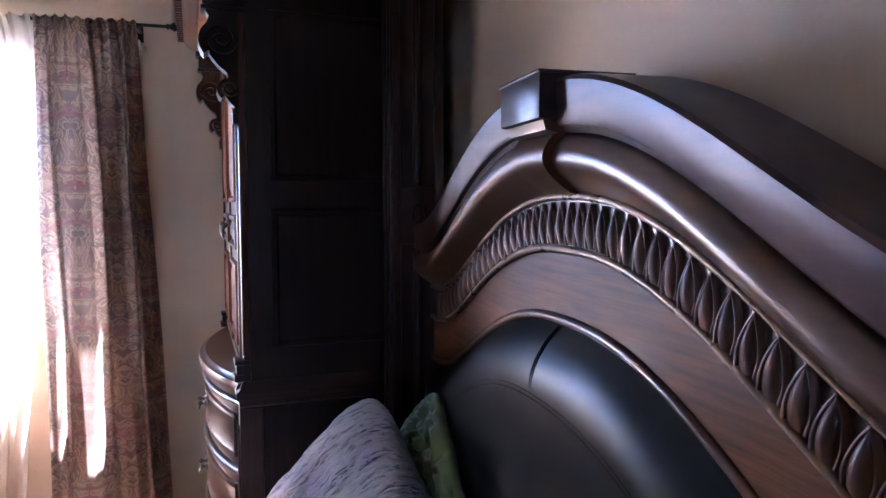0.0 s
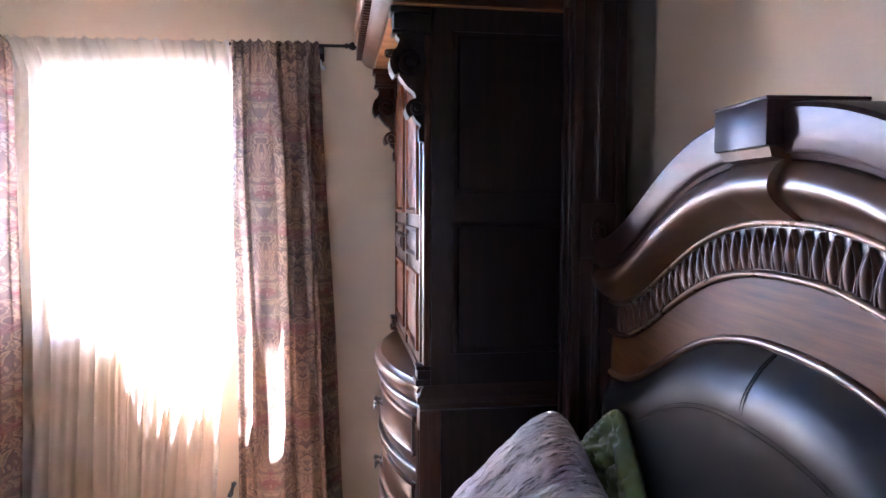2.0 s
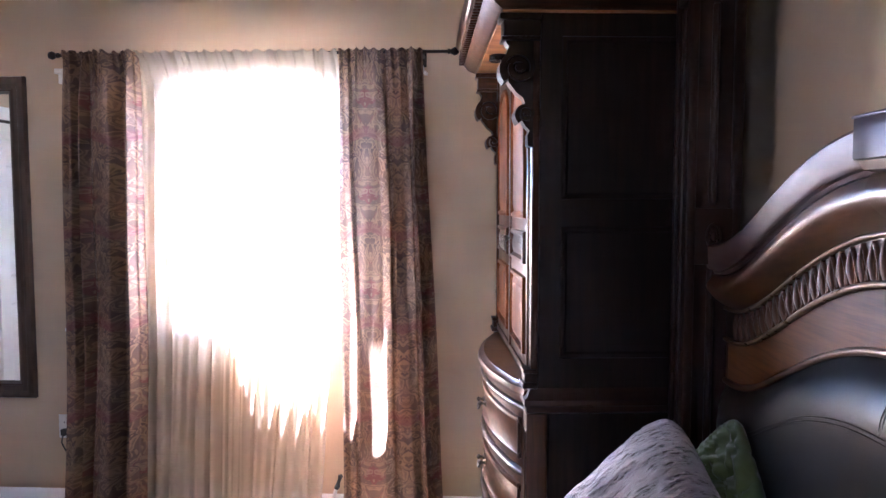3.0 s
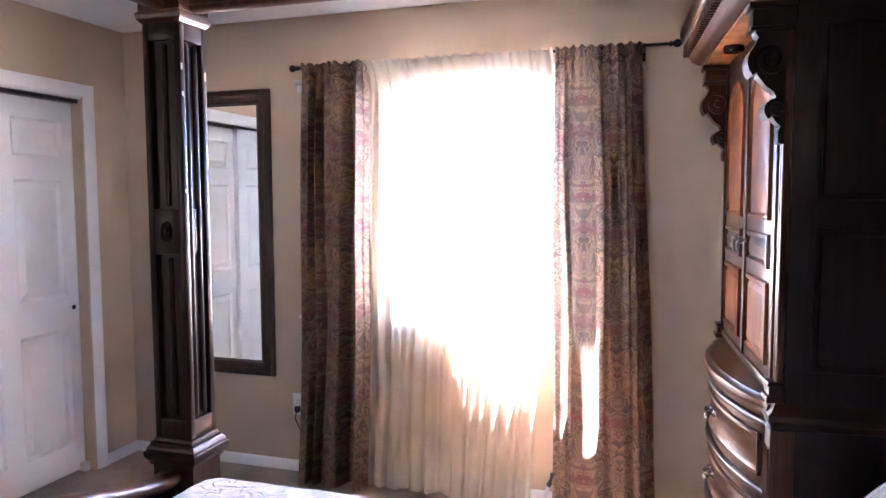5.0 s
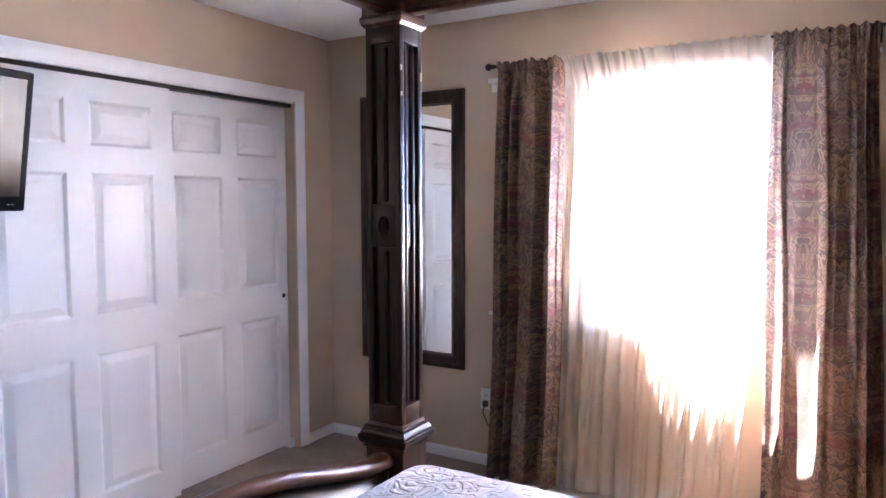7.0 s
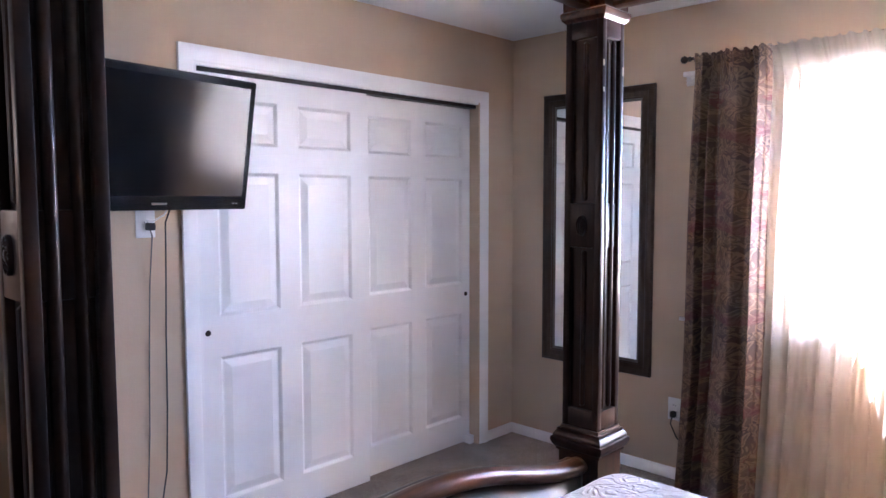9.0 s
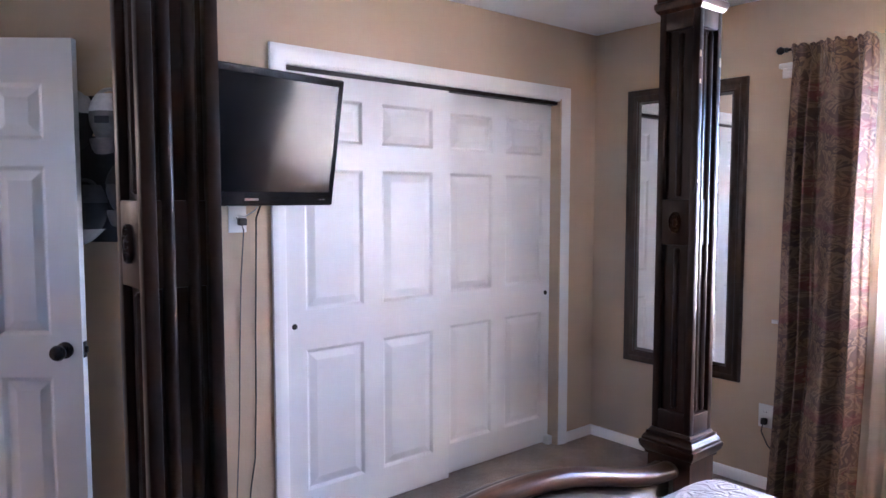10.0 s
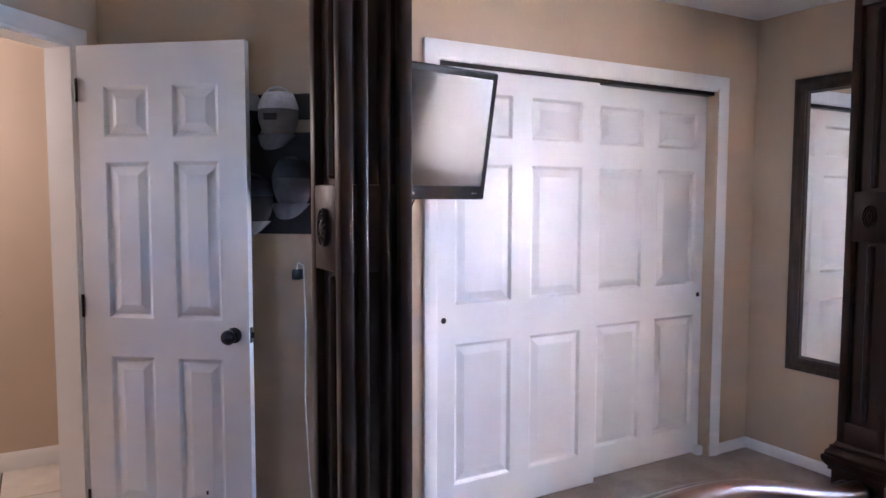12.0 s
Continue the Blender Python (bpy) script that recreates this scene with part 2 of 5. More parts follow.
def _spread(t, p):
    v = coords(t)
    n1 = node(t, "TexNoise", Scale=13.0, Detail=1.0, Roughness=0.4, Distortion=1.0)
    t.links.new(v, n1.inputs["Vector"])
    h = ramp(t, math2(t, "PINGPONG", math2(t, "MULTIPLY", n1.outputs[0], 8.0), 1.0), [(0.25, (0, 0, 0)), (0.6, (1, 1, 1))])
    t.links.new(ramp(t, noisy(t, v, 60, 3), [(0.3, (0.38, 0.335, 0.32)), (0.7, (0.47, 0.42, 0.40))]), p.inputs["Base Color"])
    p.inputs["Roughness"].default_value = 0.85
    p.inputs["Sheen Weight"].default_value = 0.2
    bump(t, p, math2(t, "ADD", h, math2(t, "MULTIPLY", noisy(t, v, 300, 2), 0.2)), 0.7, 0.008)


SPREAD = material("embossed_cream_bedspread", _spread)


def _fur(t, p):
    v = coords(t, (1.0, 5.0, 1.0), (0.3, 0.4, 0.5))
    n = noisy(t, v, 16, 5, 0.6)
    f = noisy(t, coords(t, (1.0, 6.0, 2.0), (0.2, 0.1, 0.7)), 28, 3, 0.6)
    stroke = ramp(t, math2(t, "ADD", math2(t, "MULTIPLY", n, 0.45), math2(t, "MULTIPLY", f, 0.55)), [(0.41, (0, 0, 0)), (0.48, (0.85, 0.85, 0.85)), (0.62, (1, 1, 1))])
    t.links.new(mixc(t, stroke, (0.20, 0.165, 0.165), (0.56, 0.49, 0.49)), p.inputs["Base Color"])
    p.inputs["Roughness"].default_value = 0.8
    p.inputs["Sheen Weight"].default_value = 0.5
    p.inputs["Sheen Roughness"].default_value = 0.4
    bump(t, p, math2(t, "ADD", stroke, math2(t, "MULTIPLY", n, 0.8)), 1.0, 0.012)


FUR = material("grey_plush", _fur)


def _green(t, p):
    v = coords(t)
    t.links.new(ramp(t, noisy(t, v, 8, 4), [(0.3, (0.040, 0.068, 0.012)), (0.7, (0.085, 0.125, 0.025))]), p.inputs["Base Color"])
    p.inputs["Roughness"].default_value = 0.45
    p.inputs["Sheen Weight"].default_value = 0.3
    bump(t, p, noisy(t, v, 9, 3), 0.5, 0.02)


GREEN = material("olive_green_satin", _green)


def plain(name, color, rough):
    def build(t, p):
        v = coords(t)
        t.links.new(ramp(t, noisy(t, v, 40, 4), [(0.3, tuple(c * 0.85 for c in color)), (0.7, tuple(min(1, c * 1.12) for c in color))]), p.inputs["Base Color"])
        p.inputs["Roughness"].default_value = rough
        bump(t, p, noisy(t, v, 400, 2), 0.3, 0.001)
    return material(name, build)


CAP_WHITE, CAP_GREY = plain("white_mesh_cloth", (0.55, 0.53, 0.52), 0.9), plain("grey_cap_cloth", (0.15, 0.135, 0.125), 0.9)
CAP_SLATE = plain("slate_cap_cloth", (0.075, 0.072, 0.075), 0.9)
CAP_BLACK, CABLE_BLACK = plain("black_cap_cloth", (0.025, 0.025, 0.028), 0.9), plain("black_rubber", (0.02, 0.02, 0.02), 0.5)
CHIP = plain("bare_pale_wood", (0.55, 0.42, 0.26), 0.8)
CABLE_WHITE = plain("white_rubber", (0.7, 0.7, 0.7), 0.45)
STUCCO = painted("outside_ground", (0.42, 0.37, 0.31), 0.95, 0.5, 20.0)


# ---------------------------------------------------------------- builders
def bm_new():
    return bmesh.new()


def box(bm, x0, x1, y0, y1, z0, z1, m=None, bevel=0.0):
    got = bmesh.ops.create_cube(bm, size=1.0)
    vs = got["verts"]
    bmesh.ops.scale(bm, vec=(x1 - x0, y1 - y0, z1 - z0), verts=vs)
    bmesh.ops.translate(bm, vec=((x0 + x1) / 2, (y0 + y1) / 2, (z0 + z1) / 2), verts=vs)
    if bevel:
        es = list({e for v in vs for e in v.link_edges})
        got = bmesh.ops.bevel(bm, geom=es, offset=bevel, segments=2, affect="EDGES", profile=0.5)
        vs = list({v for f in got["faces"] for v in f.verts} | {v for v in vs if v.is_valid})
    if m is not None:
        bmesh.ops.transform(bm, matrix=m, verts=vs)
    return vs


def cyl(bm, r0, r1, depth, m, seg=20):
    got = bmesh.ops.create_cone(bm, cap_ends=True, segments=seg, radius1=r0, radius2=r1, depth=depth, matrix=m)
    return got["verts"]


def ball(bm, r, m, u=16, v=10):
    return bmesh.ops.create_uvsphere(bm, u_segments=u, v_segments=v, radius=r, matrix=m)["verts"]


def grid(bm, rows, close=False, uvs=None):
    """A sheet through rows of points."""
    vs = [[bm.verts.new(p) for p in row] for row in rows]
    layer = bm.loops.layers.uv.verify() if uvs else None
    n = len(vs[0])
    for i in range(len(vs) - 1):
        for j in range(n if close else n - 1):
            ids = ((i, j), (i + 1, j), (i + 1, (j + 1) % n), (i, (j + 1) % n))
            f = bm.faces.new([vs[a][b] for a, b in ids])
            if uvs:
                for loop, (a, b) in zip(f.loops, ids):
                    loop[layer].uv = uvs[a][b]
    return vs


def solid_sweep(bm, rows):
    """A closed ring at each station, capped at both ends."""
    vs = grid(bm, rows, close=True)
    bm.faces.new(vs[0])
    bm.faces.new(list(reversed(vs[-1])))


def tube(bm, points, r, seg=8):
    rows = []
    pts = [Vector(p) for p in points]
    for i, p in enumerate(pts):
        way = (pts[min(i + 1, len(pts) - 1)] - pts[max(i - 1, 0)]).normalized()
        side = way.cross(Vector((0.31, 0.2, 0.93)))
        if side.length < 1e-3:
            side = way.cross(Vector((1, 0, 0)))
        side.normalize()
        up = side.cross(way)
        rr = r[i] if isinstance(r, (list, tuple)) else r
        rows.append([p + rr * (math.cos(a) * side + math.sin(a) * up) for a in [2 * math.pi * k / seg for k in range(seg)]])
    solid_sweep(bm, rows)


def lathe(bm, prof, m=Matrix(), seg=20):
    rows = [[m @ Vector((r * math.cos(2 * math.pi * k / seg), r * math.sin(2 * math.pi * k / seg), z)) for k in range(seg)] for r, z in prof]
    solid_sweep(bm, rows)


def finish(bm, name, mat, smooth=None):
    bmesh.ops.recalc_face_normals(bm, faces=bm.faces)
    data = bpy.data.meshes.new(name)
    bm.to_mesh(data)
    bm.free()
    data.materials.append(mat)
    if smooth:
        data.shade_smooth() if smooth >= 180 else data.set_sharp_from_angle(angle=radians(smooth))
    return data


def part(name, bm, mat, parent=None, label="", smooth=35):
    ob = new(name, finish(bm, name, mat, smooth))
    if parent is not None:
        ob.parent = parent
    return tagged(ob, label=label)


def thing(name, m, label, category, group="", kind=""):
    ob = new(name)
    ob.empty_display_size = 0.1
    ob.matrix_world = m
    return tagged(ob, label, category, group, kind)


def structure(name, bm, mat, label, category, smooth=35):
    return tagged(part(name, bm, mat, None, "", smooth), label, category, kind="structure")


def frame_ring(bm, y0, y1, z0, z1, prof, at):
    """A mitred picture-frame moulding in a wall plane; prof: (inset from the outer edge, height off the wall); at maps (along, height, off) to a place."""
    rows = []
    for d, h in prof:
        rows.append([at(y0 + d, z0 + d, h), at(y1 - d, z0 + d, h), at(y1 - d, z1 - d, h), at(y0 + d, z1 - d, h)])
    grid(bm, rows, close=True)


# ---------------------------------------------------------------- room
XW, YN, XE, YS, H = -3.44, 3.30, 0.46, -2.50, 2.44
WX0, WX1, WZ0, WZ1 = -1.81, -0.965, 0.87, 2.04      # north window
CY0, CY1, CZ = 1.225, 2.985, 2.035                  # closet opening
CORNER = Vector((-4.12, 0.0, 0))                  # where the hat wall meets the entry wall
HAT_END = Vector((XW, 0.81, 0))
D1 = Vector((0.7071, -0.7071, 0))                   # along the entry wall
T = 0.12

b = bm_new()
plan = [(XE + T, YS - T), (XE + T, YN + T), (XW - 0.75, YN + T), (XW - 0.75, 1.0), (XW - 0.2, HAT_END.y + 0.02), (CORNER.x - 0.05, CORNER.y + 0.02), (-3.25, -0.90), (-3.25, YS - T)]
solid_sweep(b, [[(x, y, z) for x, y in plan] for z in (-0.1, 0.0)])
structure("floor", b, CARPET, "taupe cut-pile carpet floor", "carpet")
b = bm_new()
box(b, -5.5, XE + T, -2.7, YN + T, H, H + 0.1)
structure("ceiling", b, CEIL, "flat white textured ceiling", "ceiling")
# unseen slab, added so its overhang limits how high sun strikes the curtains
b = bm_new()
box(b, -5.7, XE + 0.45, -2.9, YN + 0.33, H + 0.1, H + 0.22)
structure("roof", b, CEIL, "plain flat unseen roof, its short overhang added to cut the sun at the window", "roof")

b = bm_new()
box(b, XW - T, WX0, YN, YN + T, 0, H)
box(b, WX1, XE, YN, YN + T, 0, H)
box(b, WX0, WX1, YN, YN + T, 0, WZ0)
box(b, WX0, WX1, YN, YN + T, WZ1, H)
structure("wall_north", b, WALL, "beige painted wall with a window", "wall")
b = bm_new()
box(b, XW - T, XW, HAT_END.y, CY0, 0, H)
box(b, XW - T, XW, CY1, YN, 0, H)
box(b, XW - T, XW, CY0, CY1, CZ, H)
structure("wall_west", b, WALL, "beige painted wall with a wide closet opening", "wall")
b = bm_new()
box(b, XE, XE + T, YS, YN + T, 0, H)
structure("wall_east", b, WALL, "beige painted wall behind the headboard", "wall")
b = bm_new()
# unseen opening, added to let sky light fill the room from the south
SX0, SX1, SZ0, SZ1 = -2.1, -1.5, 1.2, 1.9
box(b, -3.2, SX0, YS - T, YS, 0, H)
box(b, SX1, XE + T, YS - T, YS, 0, H)
box(b, SX0, SX1, YS - T, YS, 0, SZ0)
box(b, SX0, SX1, YS - T, YS, SZ1, H)
box(b, -3.32, -3.2, YS - T, -0.93, 0, H)
structure("wall_south", b, WALL, "beige painted wall out of view with a small opening added for fill light", "wall")


def wall_between(bm, p, q, z0, z1, thick, s0=0.0, s1=None):
    """An upright slab from p to q whose room face is that line; thickness goes to the right of the way p to q."""
    way = (q - p)
    length = way.length
    way.normalize()
    right = Vector((way.y, -way.x, 0))
    m = Matrix((( way.x, right.x, 0, p.x), (way.y, right.y, 0, p.y), (0, 0, 1, 0), (0, 0, 0, 1)))
    box(bm, s0, length if s1 is None else s1, 0, thick, z0, z1, m)
    return m


b = bm_new()
wall_between(b, HAT_END, CORNER, 0, H, T)
structure("wall_hats", b, WALL, "beige painted wall in shade behind the open door", "wall")
ENTRY_END = CORNER + D1 * 1.30
DS0, DS1, DZ = 0.135, 0.875, 2.05
b = bm_new()
for s0, s1, z0, z1 in ((-0.12, DS0, 0, H), (DS1, 1.30, 0, H), (DS0, DS1, DZ, H)):
    wall_between(b, CORNER, ENTRY_END, z0, z1, T, s0, s1)
structure("wall_entry", b, WALL, "beige angled wall with the bedroom doorway", "wall")
# local frame of the entry wall: x along, y out into the hall, z up
way = D1
out_hall = Vector((way.y, -way.x, 0))
M_ENTRY = Matrix(((way.x, out_hall.x, 0, CORNER.x), (way.y, out_hall.y, 0, CORNER.y), (0, 0, 1, 0), (0, 0, 0, 1)))

# closet interior
b = bm_new()
box(b, XW - 0.75, XW - 0.65, CY0 - 0.2, CY1 + 0.2, 0, H)
box(b, XW - 0.65, XW - T, CY0 - 0.2, CY0 - 0.1, 0, H)
box(b, XW - 0.65, XW - T, CY1 + 0.1, CY1 + 0.2, 0, H)
structure("closet_wall", b, WALL, "plain inner walls of the closet", "wall")

# hall
b = bm_new()
box(b, -5.26, -5.14, -2.6, 1.4, 0, H)
box(b, -5.14, -3.32, -2.6, -2.5, 0, H)
box(b, -5.14, -4.2, 1.3, 1.4, 0, H)
structure("hall_wall", b, HALL_WALL, "warm lit beige hall wall", "wall")
b = bm_new()
box(b, -5.14, -3.2, -2.5, 1.3, -0.11, -0.004)
hall_floor = structure("hall_floor", b, GROUT, "hall floor of cream tiles with dark joints", "floor")


def skirting(bm, p, q, thick=0.012, h=0.06):
    p, q = Vector((*p, 0)), Vector((*q, 0))
    way = (q - p).normalized()
    left = Vector((-way.y, way.x, 0))
    prof = [(0.0005, 0), (thick, 0), (thick, h * 0.72), (thick * 0.75, h * 0.86), (thick * 0.35, h), (0.0005, h)]
    solid_sweep(bm, [[p0 + left * d + Vector((0, 0, z)) for d, z in prof] for p0 in (p, q)])


b = bm_new()
skirting(b, (XE, YN), (XW, YN))
skirting(b, (XW, YN - 0.014), (XW, CY1 + 0.07))
skirting(b, (XW, CY0 - 0.07), (HAT_END.x, HAT_END.y))
skirting(b, (HAT_END.x, HAT_END.y), (CORNER.x, CORNER.y))
structure("baseboard", b, TRIM_WHITE, "white painted baseboard along the walls", "baseboard")
b = bm_new()
skirting(b, (-5.14, 1.3), (-5.14, -2.5), 0.014, 0.10)
structure("baseboard_hall", b, TRIM_WHITE, "white painted baseboard in the hall", "baseboard")


# closet casing
def at_west(y, z, off):
    return (XW + off, y, z)


def casing(bm, y0, y1, z1, at, width=0.066, thick=0.016):
    prof = [(0, 0.0005), (0, thick), (0.012, thick + 0.004), (0.03, thick), (width - 0.008, thick * 0.65), (width, 0.006), (width, 0.0005)]
    rows = []
    for d, h in prof:
        rows.append([at(y0 - width + d, 0, h), at(y0 - width + d, z1 + width - d, h), at(y1 + width - d, z1 + width - d, h), at(y1 + width - d, 0, h)])
    grid(bm, rows)


b = bm_new()
casing(b, CY0, CY1, CZ, at_west)
trim = structure("trim_closet", b, TRIM_WHITE, "white painted casing round the closet doors", "door casing")
b = bm_new()
box(b, XW - T, XW + 0.004, CY0, CY0 + 0.012, 0, CZ)
box(b, XW - T, XW + 0.004, CY0 + 0.012, CY1 - 0.012, CZ - 0.012, CZ)
part("jamb", b, TRIM_WHITE, trim)
# right jamb takes the wall's colour, darker than the white pieces
b = bm_new()
box(b, XW - T, XW + 0.004, CY1 - 0.012, CY1, 0, CZ)
part("jamb", b, WALL, trim, "right jamb in the wall's beige")
b = bm_new()
box(b, XW - 0.10, XW - 0.018, CY0 + 0.012, CY1 - 0.012, CZ - 0.032, CZ - 0.012)
part("sliding_track", b, IRON, trim, "dark metal sliding track")
b = bm_new()
box(b, XW - 0.075, XW - 0.03, CY1 - 0.05, CY1 - 0.012, 0, 0.05, bevel=0.003)
part("floor_guide", b, PLATE, trim, "small plastic floor guide")

# six-panel doors: local x along the width, z up, y the thickness with the face at y = 0 looking to -y


def raised_panel(bm, x0, x1, z0, z1, y, sign):
    prof = [(0.0, 0.0), (0.006, 0.004), (0.014, 0.011), (0.02, 0.011), (0.052, 0.002)]
    rows = [[(x0 + d, y + sign * h, z0 + d), (x1 - d, y + sign * h, z0 + d), (x1 - d, y + sign * h, z1 - d), (x0 + d, y + sign * h, z1 - d)] for d, h in prof]
    vs = grid(bm, rows, close=True)
    bm.faces.new(vs[-1])


def six_panel_door(bm, w, h, cols, zrows, thick=0.035):
    """A moulded slab: a face sheet with holes for the panels, on both sides, and its rim."""
    xs = sorted({0, w, *[v for c in cols for v in c]})
    zs = sorted({0, h, *[v for r in zrows for v in r]})
    for y, sign in ((0.0, 1), (thick, -1)):
        for i in range(len(xs) - 1):
            for k in range(len(zs) - 1):
                x0, x1, z0, z1 = xs[i], xs[i + 1], zs[k], zs[k + 1]
                if (x0, x1) in cols and (z0, z1) in zrows:
                    raised_panel(bm, x0, x1, z0, z1, y, sign)
                else:
                    bm.faces.new([bm.verts.new(p) for p in ((x0, y, z0), (x1, y, z0), (x1, y, z1), (x0, y, z1))])
    for p, q in (((0, 0), (w, 0)), ((w, 0), (w, h)), ((w, h), (0, h)), ((0, h), (0, 0))):
        bm.faces.new([bm.verts.new(v) for v in ((p[0], 0, p[1]), (q[0], 0, q[1]), (q[0], thick, q[1]), (p[0], thick, p[1]))])
    bmesh.ops.remove_doubles(bm, verts=bm.verts, dist=0.0004)


ZR = ((0.155, 0.79), (0.964, 1.582), (1.698, 1.892))


def closet_door(name, y0, w, x, cols, pull_s, label):
    m = Matrix(((0, -1, 0, x), (1, 0, 0, y0), (0, 0, 1, 0.012), (0, 0, 0, 1)))
    door = thing(name, m, label, "closet door", "sliding closet doors", "structure")
    b = bm_new()
    six_panel_door(b, w, 2.002, cols, ZR)
    part("door_leaf", b, DOOR_WHITE, door, smooth=None)
    b = bm_new()
    lathe(b, [(0.0, 0.004), (0.011, 0.004), (0.0125, 0.001), (0.0135, -0.001), (0.0135, -0.002), (0.001, -0.002)], pose(pull_s, -0.0005, 0.90, 90, 0, 0), 16)
    part("finger_pull", b, IRON, door, "small dark round finger pull")
    return door


closet_door("door_closet_1", 1.238, 0.912, XW - 0.022, ((0.090, 0.393), (0.500, 0.808)), 0.035, "white six-panel sliding closet door on the front track")
closet_door("door_closet_2", 2.10, 0.872, XW - 0.066, ((0.094, 0.397), (0.502, 0.805)), 0.838, "white six-panel sliding closet door on the rear track")


# entry door
def at_entry(s, z, off):
    return M_ENTRY @ Vector((s, -off, z))


b = bm_new()
casing(b, DS0, DS1, DZ, at_entry, 0.06)
trim2 = structure("trim_entry", b, TRIM_WHITE, "white painted casing round the bedroom doorway", "door casing")
b = bm_new()
box(b, DS0, DS0 + 0.018, -0.004, T, 0, DZ, M_ENTRY)
box(b, DS1 - 0.018, DS1, -0.004, T, 0, DZ, M_ENTRY)
box(b, DS0 + 0.018, DS1 - 0.018, -0.004, T, DZ - 0.018, DZ, M_ENTRY)
part("jamb", b, TRIM_WHITE, trim2)
HINGE, EDGE = Vector((-3.985, -0.085, 0)), Vector((-3.545, 0.455, 0))
dw = (EDGE - HINGE)
DW = dw.length
dw.normalize()
back = Vector((-dw.y, dw.x, 0))
entry = thing("door_entry", Matrix(((dw.x, back.x, 0, HINGE.x), (dw.y, back.y, 0, HINGE.y), (0, 0, 1, 0.012), (0, 0, 0, 1))),
              "white six-panel hinged bedroom door standing open", "door", kind="structure")
b = bm_new()
cw = (DW - 0.11 * 2 - 0.10) / 2
six_panel_door(b, DW, 2.022, ((0.11, 0.11 + cw), (0.21 + cw, 0.21 + 2 * cw)), ((0.20, 0.80), (0.955, 1.57), (1.665, 1.865)))
part("door_leaf", b, DOOR_WHITE, entry, smooth=None)
KNOB = [(0.0, 0.0), (0.031, 0.0), (0.031, 0.006), (0.026, 0.011), (0.013, 0.014), (0.012, 0.03), (0.02, 0.036), (0.028, 0.047), (0.029, 0.056), (0.024, 0.066), (0.012, 0.072), (0.001, 0.073)]
for side, off in ((90, 0.0), (-90, 0.035)):
    b = bm_new()
    lathe(b, KNOB, pose(DW - 0.062, off, 0.90, side, 0, 0), 24)
    part("door_knob", b, BLACK, entry, "dark oil-rubbed round knob")
b = bm_new()
box(b, DW - 0.0005, DW + 0.003, 0.006, 0.029, 0.87, 0.93, bevel=0.001)
box(b, DW + 0.002, DW + 0.012, 0.011, 0.024, 0.888, 0.912, bevel=0.002)
part("latch_plate", b, IRON, entry, "dark metal latch plate")
b = bm_new()
box(b, 0.505, 0.513, -0.0015, 0.001, 0.258, 0.272, pose(0, 0, 0))
part("scuff", b, CABLE_BLACK, entry, "small dark chip in the paint")
for z in (0.2, 1.0, 1.85):
    b = bm_new()
    cyl(b, 0.006, 0.006, 0.09, pose(-0.004, -0.004, z), 10)
    part("hinge", b, IRON, entry)


# ---------------------------------------------------------------- north window
def window(name, x0, x1, z0, z1, y_in, y_out, sign, label):
    """A single-hung window set in a wall's opening; sign: +1 when outdoors lies towards +y."""
    w = thing(name, Matrix(), label, "window", kind="structure")
    ym = y_in + (y_out - y_in) * 0.6
    b = bm_new()
    f = 0.045
    for a in ((x0, x0 + f, z0, z1), (x1 - f, x1, z0, z1), (x0 + f, x1 - f, z0, z0 + 0.04), (x0 + f, x1 - f, z1 - f, z1)):
        box(b, a[0], a[1], ym - 0.025, ym + 0.025, a[2], a[3], bevel=0.003)
    part("window_frame", b, TRIM_WHITE, w)
    zm = z0 + 0.125
    b = bm_new()
    box(b, x0 + f, x1 - f, ym - 0.02, ym + 0.02, zm - 0.02, zm + 0.02, bevel=0.003)
    part("sash_rail", b, TRIM_WHITE, w)
    for za, zb in ((z0 + 0.04, zm - 0.02), (zm + 0.02, z1 - f)):
        b = bm_new()
        box(b, x0 + f, x1 - f, ym - 0.002, ym + 0.002, za, zb)
        pane = part("pane", b, GLASS, w, "clear glass pane", smooth=None)
        pane.visible_shadow = False
    return w


win = window("window_1", WX0, WX1, WZ0, WZ1, YN, YN + T, 1, "white framed window behind sheer curtains")
b = bm_new()
box(b, -2.335, -0.575, YN - 0.012, YN + 0.0, WZ0 - 0.022, WZ0 - 0.002, bevel=0.004)
part("window_sill", b, TRIM_WHITE, win)
b = bm_new()
box(b, -2.335, -0.575, YN - 0.026, YN + 0.0, 2.088, 2.112, bevel=0.004)
box(b, -2.32, -0.59, YN - 0.016, YN + 0.0, WZ1 + 0.002, 2.088, bevel=0.003)
part("head_casing", b, TRIM_WHITE, win)


# frame and panes for the added fill opening
window("window_2", SX0, SX1, SZ0, SZ1, YS, YS - T, -1, "small white framed window out of view, added for fill light")

b = bm_new()
box(b, -60, 60, YN + 0.5, 120, -0.5, -0.25)
structure("ground", b, STUCCO, "pale sunlit ground outdoors", "ground")


# ---------------------------------------------------------------- canopy bed
BY = 1.09                                            # middle line of the bed
HX, FX = 0.29, -2.005                                # head and foot posts
PY0, PY1 = 0.257, 1.927
bed = thing("canopy_bed", pose(-0.85, BY, 0), "dark brown carved wooden four-poster canopy bed with leather headboard", "bed")
BED_INV = bed.matrix_world.inverted()


